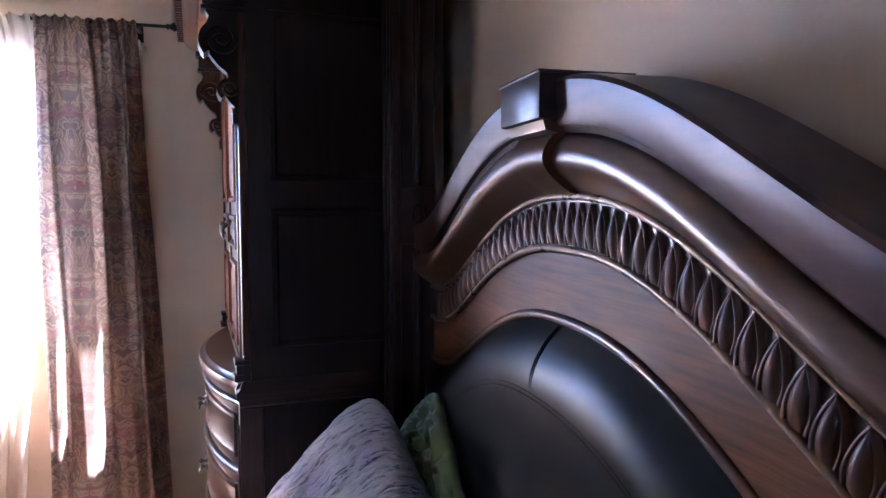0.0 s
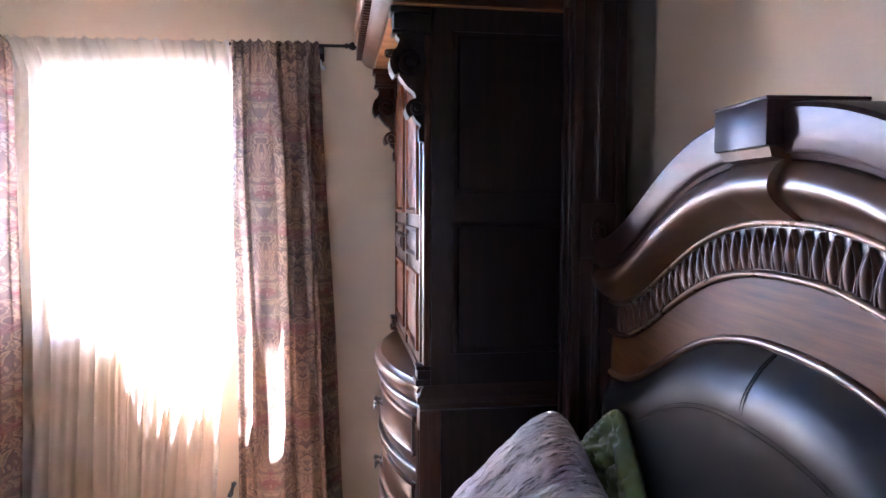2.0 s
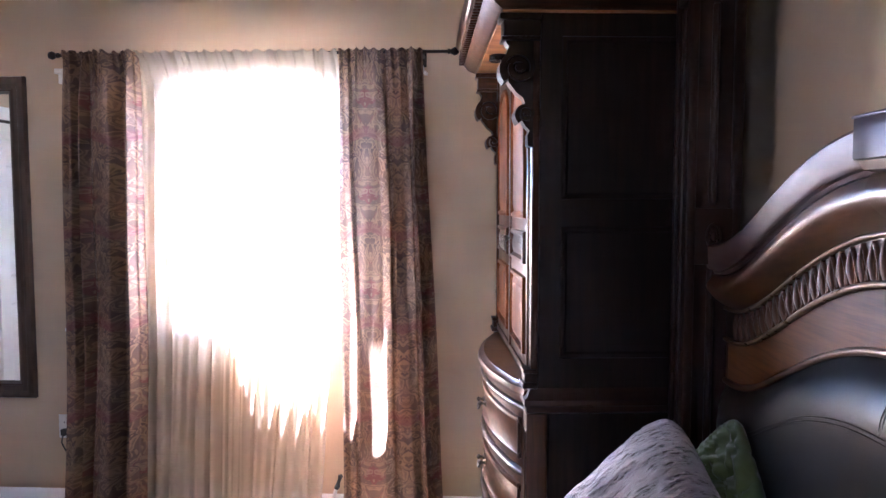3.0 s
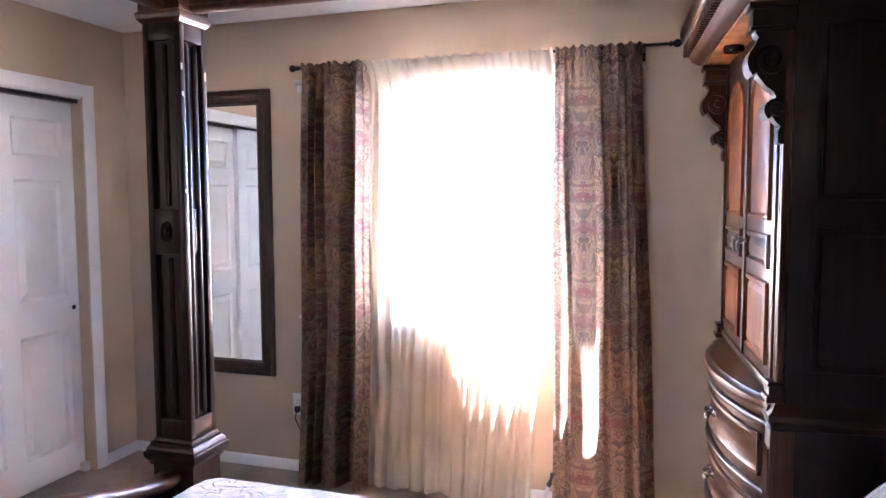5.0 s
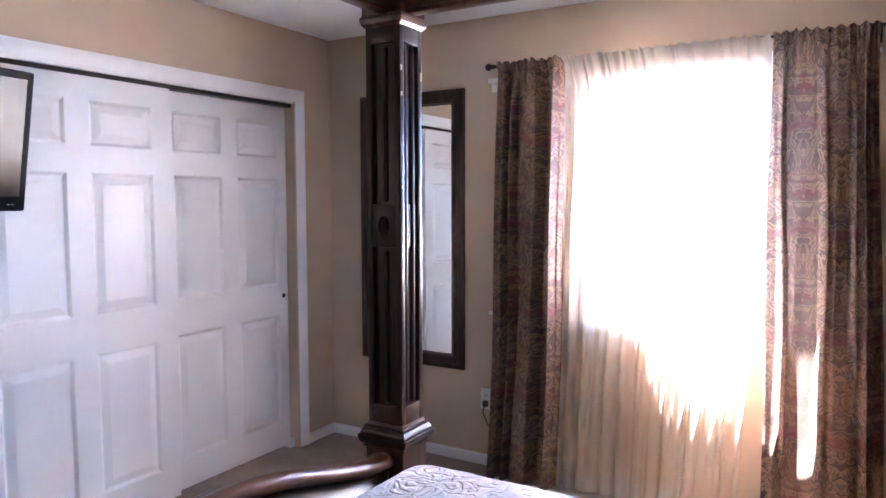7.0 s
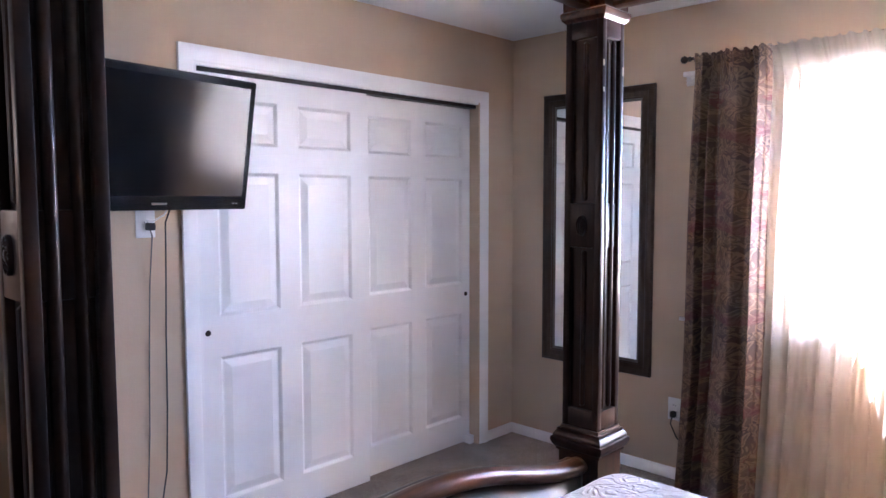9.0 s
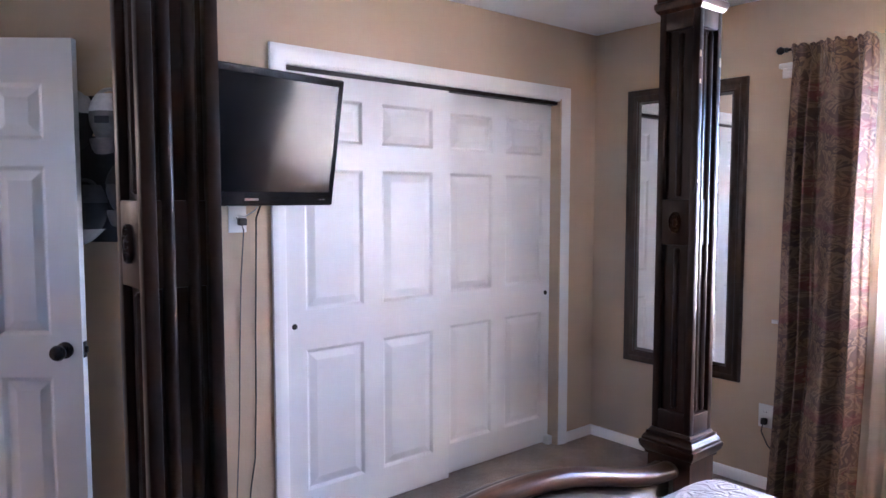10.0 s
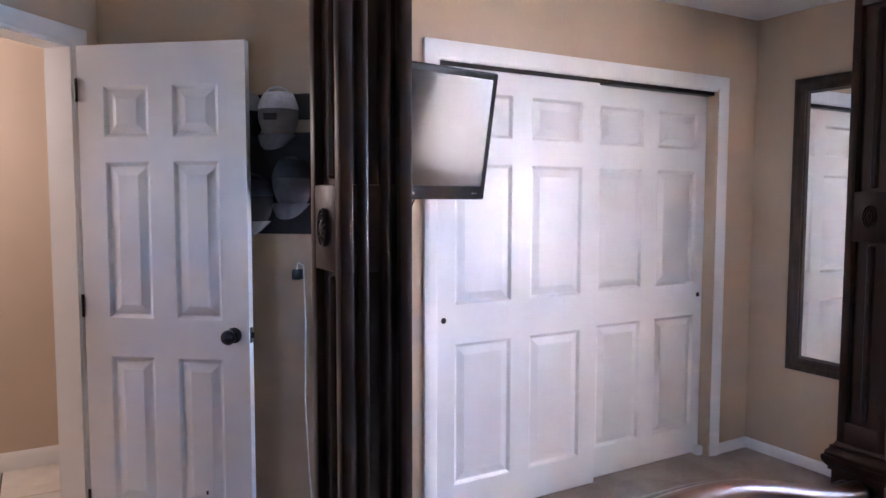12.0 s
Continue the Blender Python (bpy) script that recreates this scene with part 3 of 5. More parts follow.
def bed_part(name, bm, mat, parent=None, label="", smooth=35):
    """Points are given in the room; the part hangs from the bed or one of its parts."""
    bmesh.ops.transform(bm, matrix=BED_INV, verts=bm.verts)
    return part(name, bm, mat, parent or bed, label, smooth)


SX, SY = 0.071, 0.067


def shaft_pieces(x, y, post):
    """Corner stiles, end blocks and flutes round the post's core."""
    for sx in (-1, 1):
        for sy in (-1, 1):
            cx, cy = x + sx * (SX - 0.0125), y + sy * (SY - 0.0125)
            b = bm_new()
            box(b, cx - 0.0125, cx + 0.0125, cy - 0.0125, cy + 0.0125, 0.70, 2.06, bevel=0.004)
            bed_part("corner_stile", b, DARK_Z, post)
    for z0, z1 in ((0.70, 0.765), (2.0, 2.06)):
        b = bm_new()
        box(b, x - SX + 0.001, x + SX - 0.001, y - SY + 0.001, y + SY - 0.001, z0, z1, bevel=0.003)
        bed_part("end_block", b, DARK_Z, post)
    b = bm_new()
    box(b, x - SX + 0.012, x + SX - 0.012, y - SY + 0.001, y + SY - 0.001, 1.315, 1.462, bevel=0.003)
    mid = bed_part("middle_block", b, DARK_Z, post)
    for s in (-1, 1):
        for z0, z1 in ((0.775, 1.305), (1.472, 1.99)):
            b = bm_new()
            yy = y + s * (SY - 0.016)
            tube(b, [(x, yy, z0), (x, yy, z0 + 0.006), (x, yy, z1 - 0.006), (x, yy, z1)], [0.006, 0.0105, 0.0105, 0.006], 10)
            bed_part("flute", b, DARK_Z, post)
        for dy in (-0.021, 0.021):
            b = bm_new()
            xx = x + s * (SX - 0.017)
            tube(b, [(xx, y + dy, 0.77), (xx, y + dy, 0.78), (xx, y + dy, 1.98), (xx, y + dy, 1.995)], [0.006, 0.012, 0.012, 0.006], 10)
            bed_part("flute", b, DARK_Z, post)


def square_lathe(bm, x, y, prof):
    rows = [[(x - h, y - h * 0.93, z), (x + h, y - h * 0.93, z), (x + h, y + h * 0.93, z), (x - h, y + h * 0.93, z)] for h, z in prof]
    solid_sweep(bm, rows)


def rosette(bm, m):
    """Oval carved rosette lying in local xy, with petals round a boss."""
    rows = []
    for r, z, petal in ((1.0, -0.05, 0), (1.0, 0.14, 0), (0.93, 0.2, 0), (0.86, 0.14, 0), (0.80, 0.06, 0), (0.70, 0.10, 0.10), (0.52, 0.12, 0.16), (0.38, 0.08, 0.06), (0.32, 0.2, 0), (0.16, 0.27, 0), (0.02, 0.28, 0)):
        rows.append([m @ Vector((0.020 * r * math.cos(a), 0.034 * r * math.sin(a), 0.034 * (z + petal * abs(math.cos(5 * a))))) for a in [2 * math.pi * k / 40 for k in range(40)]])
    solid_sweep(bm, rows)


for px in (FX, HX):
    for py in (PY0, PY1):
        b = bm_new()
        box(b, px - SX + 0.016, px + SX - 0.016, py - SY + 0.016, py + SY - 0.016, 0.70, 2.06)
        post = bed_part("post", b, DARK_Z)
        shaft_pieces(px, py, post)
        b = bm_new()
        square_lathe(b, px, py, [(0.074, 0.0), (0.078, 0.02), (0.078, 0.61), (0.086, 0.612), (0.086, 0.620), (0.092, 0.626), (0.099, 0.638), (0.101, 0.646), (0.101, 0.656), (0.094, 0.658), (0.094, 0.666), (0.090, 0.674), (0.084, 0.680), (0.084, 0.688), (0.076, 0.690), (0.073, 0.70)])
        bed_part("plinth", b, DARK_Z, post, "", 20)
        b = bm_new()
        square_lathe(b, px, py, [(0.072, 2.055), (0.082, 2.066), (0.086, 2.078), (0.086, 2.088), (0.079, 2.094), (0.079, 2.20), (0.09, 2.215), (0.09, 2.235), (0.05, 2.24)])
        bed_part("capital", b, ARM_Y, post, "", 20)
        for ox, oy, turn in ((0, -0.067, 0), (0, 0.067, 180)):
            b = bm_new()
            rosette(b, pose(px + ox, py + oy, 1.389, 90, 0, turn))
            bed_part("rosette", b, DARK_Z, post, "oval carved rosette")


for dx, dy, z, sx, sz in ((0.0705, -0.060, 1.915, 0.004, 0.010), (0.0705, 0.060, 1.90, 0.005, 0.014), (0.0705, -0.058, 1.83, 0.004, 0.007), (0.0705, -0.057, 1.52, 0.003, 0.006)):
    b = bm_new()
    box(b, FX + dx, FX + dx + 0.0012, PY1 + dy - sx, PY1 + dy + sx, z - sz, z + sz, bevel=0.0004)
    bed_part("chip", b, CHIP, None, "small pale chip where the finish is knocked off")


def rail(name, p, q, prof, mat, label=""):
    """A moulded bar; prof in (side, z)."""
    p, q = Vector((*p, 0)), Vector((*q, 0))
    way = (q - p).normalized()
    side = Vector((-way.y, way.x, 0))
    b = bm_new()
    solid_sweep(b, [[e + side * s + Vector((0, 0, z)) for s, z in prof] for e in (p, q)])
    return bed_part(name, b, mat, None, label)


CAN = [(-0.024, 2.098), (-0.014, 2.094), (0.014, 2.094), (0.024, 2.098), (0.024, 2.11), (0.018, 2.118), (0.018, 2.17), (0.026, 2.18), (0.032, 2.195), (0.032, 2.205), (-0.032, 2.205), (-0.032, 2.195), (-0.026, 2.18), (-0.018, 2.17), (-0.018, 2.118), (-0.024, 2.11)]
for py in (PY0, PY1):
    rail("canopy_rail", (FX + 0.075, py), (HX - 0.075, py), CAN, ARM_Y)
for px in (FX, HX):
    rail("canopy_rail", (px, PY0 + 0.07), (px, PY1 - 0.07), CAN, ARM_Y)
SIDE = [(-0.02, 0.22), (0.02, 0.22), (0.02, 0.43), (0.012, 0.44), (-0.012, 0.44), (-0.02, 0.43)]
for py in (PY0, PY1):
    rail("side_rail", (FX + 0.075, py), (HX - 0.075, py), SIDE, DARK_X)


HBY = 1.045                                          # middle of the headboard's arch


def crest(y):
    half, drop = (0.84, 0.265) if y < HBY else (0.80, 0.232)
    d = min(abs(y - HBY) / half, 1.0)
    return 1.60 - drop * 0.5 * (1 - math.cos(math.pi * d ** 1.2))


HB0, HB1 = PY0 + 0.05, PY1 - 0.05


def band(prof, y0=HB0, y1=HB1, n=72, bottom=None, lift=crest):
    """A moulding that follows the headboard's curve; prof: (x, offset from the crest line), front to back."""
    b = bm_new()
    rows = []
    for i in range(n + 1):
        y = y0 + (y1 - y0) * i / n
        rows.append([(x, y, bottom if o is None else lift(y) + o) for x, o in prof])
    solid_sweep(b, rows)
    return b


headboard = bed_part("headboard", band([(0.337, -0.24), (0.337, None), (0.40, None), (0.40, -0.02)], bottom=0.35), VENEER_Y, None, "curved brown veneer headboard panel", 180)
bed_part("crest_rail", band([(0.280, 0.0), (0.276, -0.006), (0.280, -0.060), (0.284, -0.066), (0.292, -0.068), (0.296, -0.076), (0.40, -0.076), (0.40, -0.002), (0.39, 0.002), (0.29, 0.002)]), FASCIA_Y, headboard, "worn brown crest rail with scuffed finish")
bulge = [(0.300 + 0.0, -0.078)]
for k in range(25):
    a = math.pi * k / 24
    bulge.append((0.296 + 0.036 * (k / 24) ** 1.5 - 0.026 * math.sin(a * 0.97 + 0.08), -0.080 - 0.083 * k / 24))
bulge += [(0.334, -0.163), (0.39, -0.163), (0.39, -0.078)]
bed_part("swept_moulding", band(bulge, n=140), CREST_Y, headboard, "glossy rounded brown moulding", 180)


def bead(o, r, x):
    return [(x - r * math.sin(math.pi * k / 6), o + r * math.cos(math.pi * k / 6)) for k in range(7)] + [(x + 0.02, o - r), (x + 0.02, o + r)]


bed_part("bead", band(bead(-0.168, 0.0055, 0.331)), BEAD, headboard, "", 50)
bed_part("bead", band(bead(-0.250, 0.0065, 0.333)), BEAD, headboard, "", 50)
bed_part("bead", band(bead(-0.362, 0.008, 0.336)), CREST_Y, headboard, "", 50)
bed_part("carving_ground", band([(0.336, -0.172), (0.336, -0.246), (0.36, -0.246), (0.36, -0.172)]), DARK_Y, headboard)

# leather pad with seams
b = bm_new()
rows = []
for i in range(61):
    y = HB0 + 0.012 + (HB1 - HB0 - 0.024) * i / 60
    top = crest(y) - 0.370
    row = []
    for k in range(25):
        s = k / 24
        z = top - 0.66 * s
        edge = min(s * 0.66 / 0.10, (y - HB0) / 0.10, (HB1 - y) / 0.10, 1.0)
        x = 0.336 - 0.048 * math.sin(max(edge, 0) * math.pi / 2) ** 0.8
        row.append((x, y, z))
    rows.append(row)
grid(b, rows)
pad = bed_part("leather_pad", b, LEATHER, headboard, "padded dark brown leather panel with stitched seams", 180)


def line_on_pad(points, r):
    b = bm_new()
    tube(b, points, r, 6)
    bed_part("seam", b, LEATHER, pad)


for e in (-0.004, 0.004):
    line_on_pad([(0.2884, HBY - 0.56 + 1.12 * i / 50, crest(HBY - 0.56 + 1.12 * i / 50) - 0.370 - 0.115 + e) for i in range(51)], 0.0013)
    line_on_pad([(0.336 - 0.0470 * math.sin(min(1, 0.02 + k / 10 * 0.12 / 0.1) * math.pi / 2) ** 0.8, HBY + 0.02 + 0.02 * (k / 10) + e, crest(HBY) - 0.372 - 0.113 * k / 10) for k in range(11)], 0.0012)

# carved leaves: one mesh, shared
b = bm_new()
for rim, sc, h in ((False, 0.80, 0.014), (True, 1.0, 0.0085)):
    rows = []
    n = 14
    for j in range(n + 1):
        v = j / n
        wdt = 0.0168 * sc * (1 - (max(0.0, v - 0.22) / 0.78) ** 1.9) * (0.86 + 0.14 * min(1.0, v / 0.25)) + 0.0006
        z = -0.033 + 0.066 * v * (1 if rim else 0.94)
        if rim:
            rows.append([(0.0, -wdt - 0.001, z), (-h, -wdt + 0.001, z), (-h * 0.9, -wdt + 0.0045, z), (0.0, -wdt + 0.006, z)])
        else:
            rows.append([(-h * math.sin(math.pi * k / 6) * (0.55 + 0.45 * math.sin(math.pi * v)), -wdt * math.cos(math.pi * k / 6), z) for k in range(7)])
    grid(b, rows)
    if rim:
        grid(b, [[(x, -y, z) for x, y, z in row] for row in rows])
leaf_data = finish(b, "carved_leaf", LEAF_Z, 180)
step = 0.0335
n_leaf = int((HB1 - HB0 - 0.02) / step)
for i in range(n_leaf):
    y = HBY + (i - (n_leaf - 1) / 2) * step
    slope = (crest(y + 0.01) - crest(y - 0.01)) / 0.02
    lf = new("carved_leaf", leaf_data)
    lf.parent = headboard
    lf.matrix_local = BED_INV @ Matrix.Translation((0.337, y, crest(y) - 0.209)) @ Matrix(((1, 0, 0, 0), (0, 1, 0, 0), (0, slope * 0.85, 1, 0), (0, 0, 0, 1)))

# keystone in the middle of the crest
b = bm_new()
box(b, 0.252, 0.402, HBY - 0.078, HBY + 0.078, 1.541, 1.606, bevel=0.003)
box(b, 0.250, 0.402, HBY - 0.080, HBY + 0.080, 1.604, 1.609, bevel=0.0015)
key = bed_part("keystone", b, FASCIA_Y, headboard, "square carved keystone block")
b = bm_new()
kp = [(x - 0.015, o) for x, o in bulge[:-3]]
kp = [(0.260, -0.060), (0.266, -0.074)] + kp + [(0.36, -0.168), (0.36, -0.066)]
rows = []
for i in range(9):
    y = HBY - 0.072 + 0.144 * i / 8
    rows.append([(x, HBY + (y - HBY) * (1.0 - 0.35 * (-o - 0.066) / 0.1), crest(HBY) + o) for x, o in kp])
solid_sweep(b, rows)
bed_part("keystone_bracket", b, CREST_Y, key, "", 50)


# footboard
def foot_top(y):
    d = min(abs(y - BY) / 0.74, 1.0)
    return 0.605 + 0.13 * 0.5 * (1 + math.cos(math.pi * d ** 1.15))


footboard = bed_part("footboard", band([(-1.985, -0.05), (-1.985, None), (-2.03, None), (-2.03, -0.05)], bottom=0.18, lift=foot_top), DARK_Y, None, "curved dark footboard panel", 180)
roll = [(-1.988 + 0.036 * math.cos(a), -0.022 + 0.028 * math.sin(a)) for a in [2 * math.pi * k / 14 for k in range(14)]]
bed_part("rolled_rail", band(roll, PY0 + 0.095, PY1 - 0.095, lift=foot_top), ARM_Y, footboard, "rolled polished top rail", 180)
bed_part("rolled_rail", band([(x * 1.0 - 0.044, o - 0.018) for x, o in roll], PY0 + 0.07, PY1 - 0.07, lift=foot_top), DARK_Y, footboard, "", 180)
b = bm_new()
box(b, -1.99, -1.975, PY1 - 0.10, PY1 - 0.09, 0.45, 0.60)
bed_part("bracket", b, PEWTER, footboard, "small bright metal bed bracket")

# mattress, bedspread, pillows
b = bm_new()
box(b, -1.90, 0.24, BY - 0.76, BY + 0.76, 0.30, 0.575, bevel=0.05)
tagged(part("mattress", b, PLATE, None, "", 180), "thick white mattress under the bedspread", "mattress")
b = bm_new()
rows = []
ns, nt = 90, 70
for i in range(ns + 1):
    x = -1.925 + 2.18 * i / ns
    row = []
    for k in range(nt + 1):
        v = -1 + 2 * k / nt
        ex = max(0.0, 1 - (x + 1.925) / 0.16)
        half = 0.795 - 0.10 * ex ** 2.2
        y = BY + half * v * (1.0)
        a = max(0.0, (abs(v) - 0.86) / 0.14)
        z = 0.617 + 0.012 * math.cos(v * 1.4) - 0.06 * a ** 2.2 - 0.09 * ex ** 2.6
        z += 0.004 * noise.noise((x * 6, y * 6, 0)) + 0.0022 * noise.noise((x * 22, y * 22, 3))
        row.append((x, y, z))
    # the hanging sides
    first, last = row[0], row[-1]
    left = [(x, first[1] - 0.012 - 0.006 * math.sin(x * 14 + j), first[2] - 0.085 * (j + 1)) for j in range(3)]
    right = [(x, last[1] + 0.012 + 0.006 * math.sin(x * 13 + j), last[2] - 0.085 * (j + 1)) for j in range(3)]
    rows.append(left[::-1] + row + right)
rows.insert(0, [(p[0] - 0.012, p[1], max(p[2] - 0.22, 0.3)) for p in rows[0]])
grid(b, rows)
spread = part("bedspread", b, SPREAD, None, "", 180)
tagged(spread, "cream bedspread with embossed scroll pattern on the bed", "bedspread")


def pillow(name, mat, m, w, h, puff, label, crease=0.005, long=1.0):
    b = bm_new()
    for s in (-1, 1):
        rows = []
        for i in range(61):
            u = -1 + 2 * i / 60
            row = []
            for k in range(61):
                v = -1 + 2 * k / 60
                x = u * w / 2 * (1 - 0.05 * (1 - v * v) * abs(u) ** 3 - 0.10 * abs(u * v) ** 6)
                y = v * h / 2 * (1 - 0.05 * (1 - u * u) * abs(v) ** 3 - 0.10 * abs(u * v) ** 6)
                z = s * puff * ((1 - u ** 4) * (1 - v ** 4)) ** 0.55
                fade = (1 - u ** 4) * (1 - v ** 4)
                z += s * 0.014 * noise.noise((u * 2.3, v * 2.3, 5 + s)) * fade
                z -= s * crease * max(0.0, 1 - 5 * abs(noise.noise((u * 5.0 * long, v * 3.0, 2 + s)))) * fade ** 0.4
                z += s * crease * 0.6 * noise.noise((u * 15, v * 11, 9)) * fade
                row.append((x, y, z))
            rows.append(row)
        grid(b, rows)
    bmesh.ops.remove_doubles(b, verts=b.verts, dist=0.0005)
    ob = part(name, b, mat, None, "", 180)
    ob.matrix_world = m
    return tagged(ob, label, "pillow", "pillows on the bed")


def propped(x, y, z, lean, face, turn):
    return Matrix.Translation((x, y, z)) @ Euler((radians(lean), 0, radians(face)), "XYZ").to_matrix().to_4x4() @ Euler((0, 0, radians(turn)), "XYZ").to_matrix().to_4x4()


pillow("throw_pillow", FUR, propped(0.05, 1.55, 0.725, 62, -62, 57), 0.43, 0.43, 0.10, "plush grey throw pillow propped against the headboard")
pillow("throw_pillow", GREEN, propped(0.205, 1.585, 0.70, 74, -80, 52), 0.45, 0.45, 0.05, "olive green satin pillow behind the grey one", 0.03, 2.6)


# ---------------------------------------------------------------- armoire
# local frame: x along the front (0 at the near end), y into the depth (0 at the door plane), z up
AW, AD = 0.98, 0.54
ang = math.atan2(0.93, -0.072)
ux, uy = math.cos(ang), math.sin(ang)
M_ARM = Matrix(((ux, uy, 0, -0.145), (uy, -ux, 0, 2.045), (0, 0, 1, 0), (0, 0, 0, 1)))
arm = thing("armoire", M_ARM, "tall carved cherry-brown wooden armoire with bow-front drawers", "armoire")

b = bm_new()
box(b, 0.0, AW, 0.0, AD, 0.93, 2.07, bevel=0.004)
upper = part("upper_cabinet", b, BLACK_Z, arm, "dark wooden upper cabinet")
b = bm_new()
for z0, z1 in ((1.02, 1.42), (1.50, 1.98)):
    frame_ring(b, 0.06, AD - 0.06, z0, z1, [(0, 0.0005), (0.004, 0.006), (0.014, 0.006), (0.022, -0.001)], lambda y, z, o: (-o, y, z))
part("side_moulding", b, BLACK_Z, upper)


def bow(x, depth=0.095):
    """How far the lower front stands before the door plane."""
    u = (x - AW / 2) / (AW / 2 - 0.055)
    return 0.012 if abs(u) >= 1 else 0.012 + depth * math.cos(u * math.pi / 2) ** 0.75


def bowed(z0, z1, extra, x0=0.055, x1=AW - 0.055, back=0.10, n=28, prof=None, depth=0.095):
    """A bowed slab; prof: list of (extra, z) for its front edge, bottom to top."""
    b = bm_new()
    rows = []
    prof = prof or [(extra - 0.004, z0), (extra, z0 + 0.004), (extra, z1 - 0.004), (extra - 0.004, z1)]
    for i in range(n + 1):
        x = x0 + (x1 - x0) * i / n
        rows.append([(x, -(bow(x, depth) + e), z) for e, z in prof] + [(x, back, prof[-1][1]), (x, back, prof[0][1])])
    solid_sweep(b, rows)
    return b


b = bm_new()
box(b, 0.0, AW, 0.0, AD, 0.09, 0.86, bevel=0.004)
lower = part("lower_chest", b, BLACK_Z, arm, "dark wooden lower chest")
waist = [(0.0, 0.855), (0.012, 0.862), (0.016, 0.878), (0.022, 0.884), (0.022, 0.9), (0.012, 0.908), (0.004, 0.926), (-0.01, 0.94)]
b = bm_new()
rows = []
for e, z in waist:
    rows.append([(-e, AD, z), (-e, -0.02 - e, z), (0.06, -0.02 - e, z), (AW - 0.06, -0.02 - e, z), (AW + e, -0.02 - e, z), (AW + e, AD, z)])
solid_sweep(b, rows)
part("waist_moulding", b, DARK_Y, lower)
b = bowed(0, 0, 0, 0.02, AW - 0.02, 0.08, 30, [(0.0, 0.862), (0.012, 0.868), (0.016, 0.885), (0.024, 0.892), (0.028, 0.905), (0.024, 0.917), (0.012, 0.922), (0.006, 0.93)])
part("bowed_top", b, ARM_Y, lower, "bow-fronted polished top ledge", 40)
for z0, z1 in ((0.655, 0.845), (0.437, 0.635), (0.21, 0.415)):
    b = bowed(z0, z1, 0.0)
    dr = part("drawer", b, ARM_Y, lower, "bowed drawer front with raised panel", 40)
    b = bm_new()
    rows = []
    for z, e in ((z0 + 0.03, -0.001), (z0 + 0.034, 0.009), (z0 + 0.044, 0.011), (z0 + 0.054, 0.003), (z1 - 0.054, 0.003), (z1 - 0.044, 0.011), (z1 - 0.034, 0.009), (z1 - 0.03, -0.001)):
        rows.append([(x, -(bow(x) + e), z) for x in [0.09 + (AW - 0.18) * i / 26 for i in range(27)]])
    grid(b, rows)
    part("drawer_panel", b, ARM_Y, dr, "", 40)
    for x in (0.10, AW - 0.10):
        b = bm_new()
        box(b, x - 0.006, x + 0.006, -(bow(x) + 0.010), -bow(x) + 0.02, z0 + 0.03, z1 - 0.03, bevel=0.003)
        part("panel_edge", b, DARK_Z, dr)
    for x in (AW / 2 - 0.04,):
        zc, y0 = (z0 + z1) / 2 + 0.015, -bow(x) - 0.008
        b = bm_new()
        for dx in (-0.028, 0.028):
            lathe(b, [(0.001, 0.0), (0.012, 0.0), (0.011, 0.004), (0.005, 0.007), (0.0045, 0.014), (0.008, 0.018), (0.009, 0.023), (0.005, 0.028), (0.001, 0.029)], pose(x + dx, y0, zc, 90, 0, 0), 12)
        tube(b, [(x + 0.03 * math.cos(a), y0 - 0.02 - 0.006 * math.sin(a), zc - 0.026 * math.sin(a)) for a in [math.pi * k / 12 for k in range(13)]], 0.0035, 8)
        part("drawer_pull", b, PEWTER, dr, "ornate pewter bail pull", 60)
for z in (0.850, 0.646, 0.426, 0.20):
    part("drawer_divider", bowed(0, 0, 0, 0.03, AW - 0.03, 0.05, 28, [(0.003, z - 0.012), (0.014, z - 0.007), (0.017, z), (0.014, z + 0.006), (0.003, z + 0.010)]), DARK_Y, lower, "", 50)
b = bowed(0, 0, 0, 0.0, AW, 0.05, 28, [(0.01, 0.0), (0.022, 0.03), (0.022, 0.10), (0.012, 0.13), (0.016, 0.16), (0.004, 0.19)])
part("plinth", b, DARK_Y, lower, "", 50)
# fluted corner posts of the lower chest
for x0 in (-0.006, AW - 0.058):
    b = bm_new()
    box(b, x0, x0 + 0.064, -0.034, 0.03, 0.02, 0.855, bevel=0.004)
    for k in range(4):
        cyl(b, 0.0055, 0.0055, 0.60, pose(x0 + 0.011 + 0.014 * k, -0.034, 0.50), 8)
    part("corner_post", b, ARM_Z, lower)

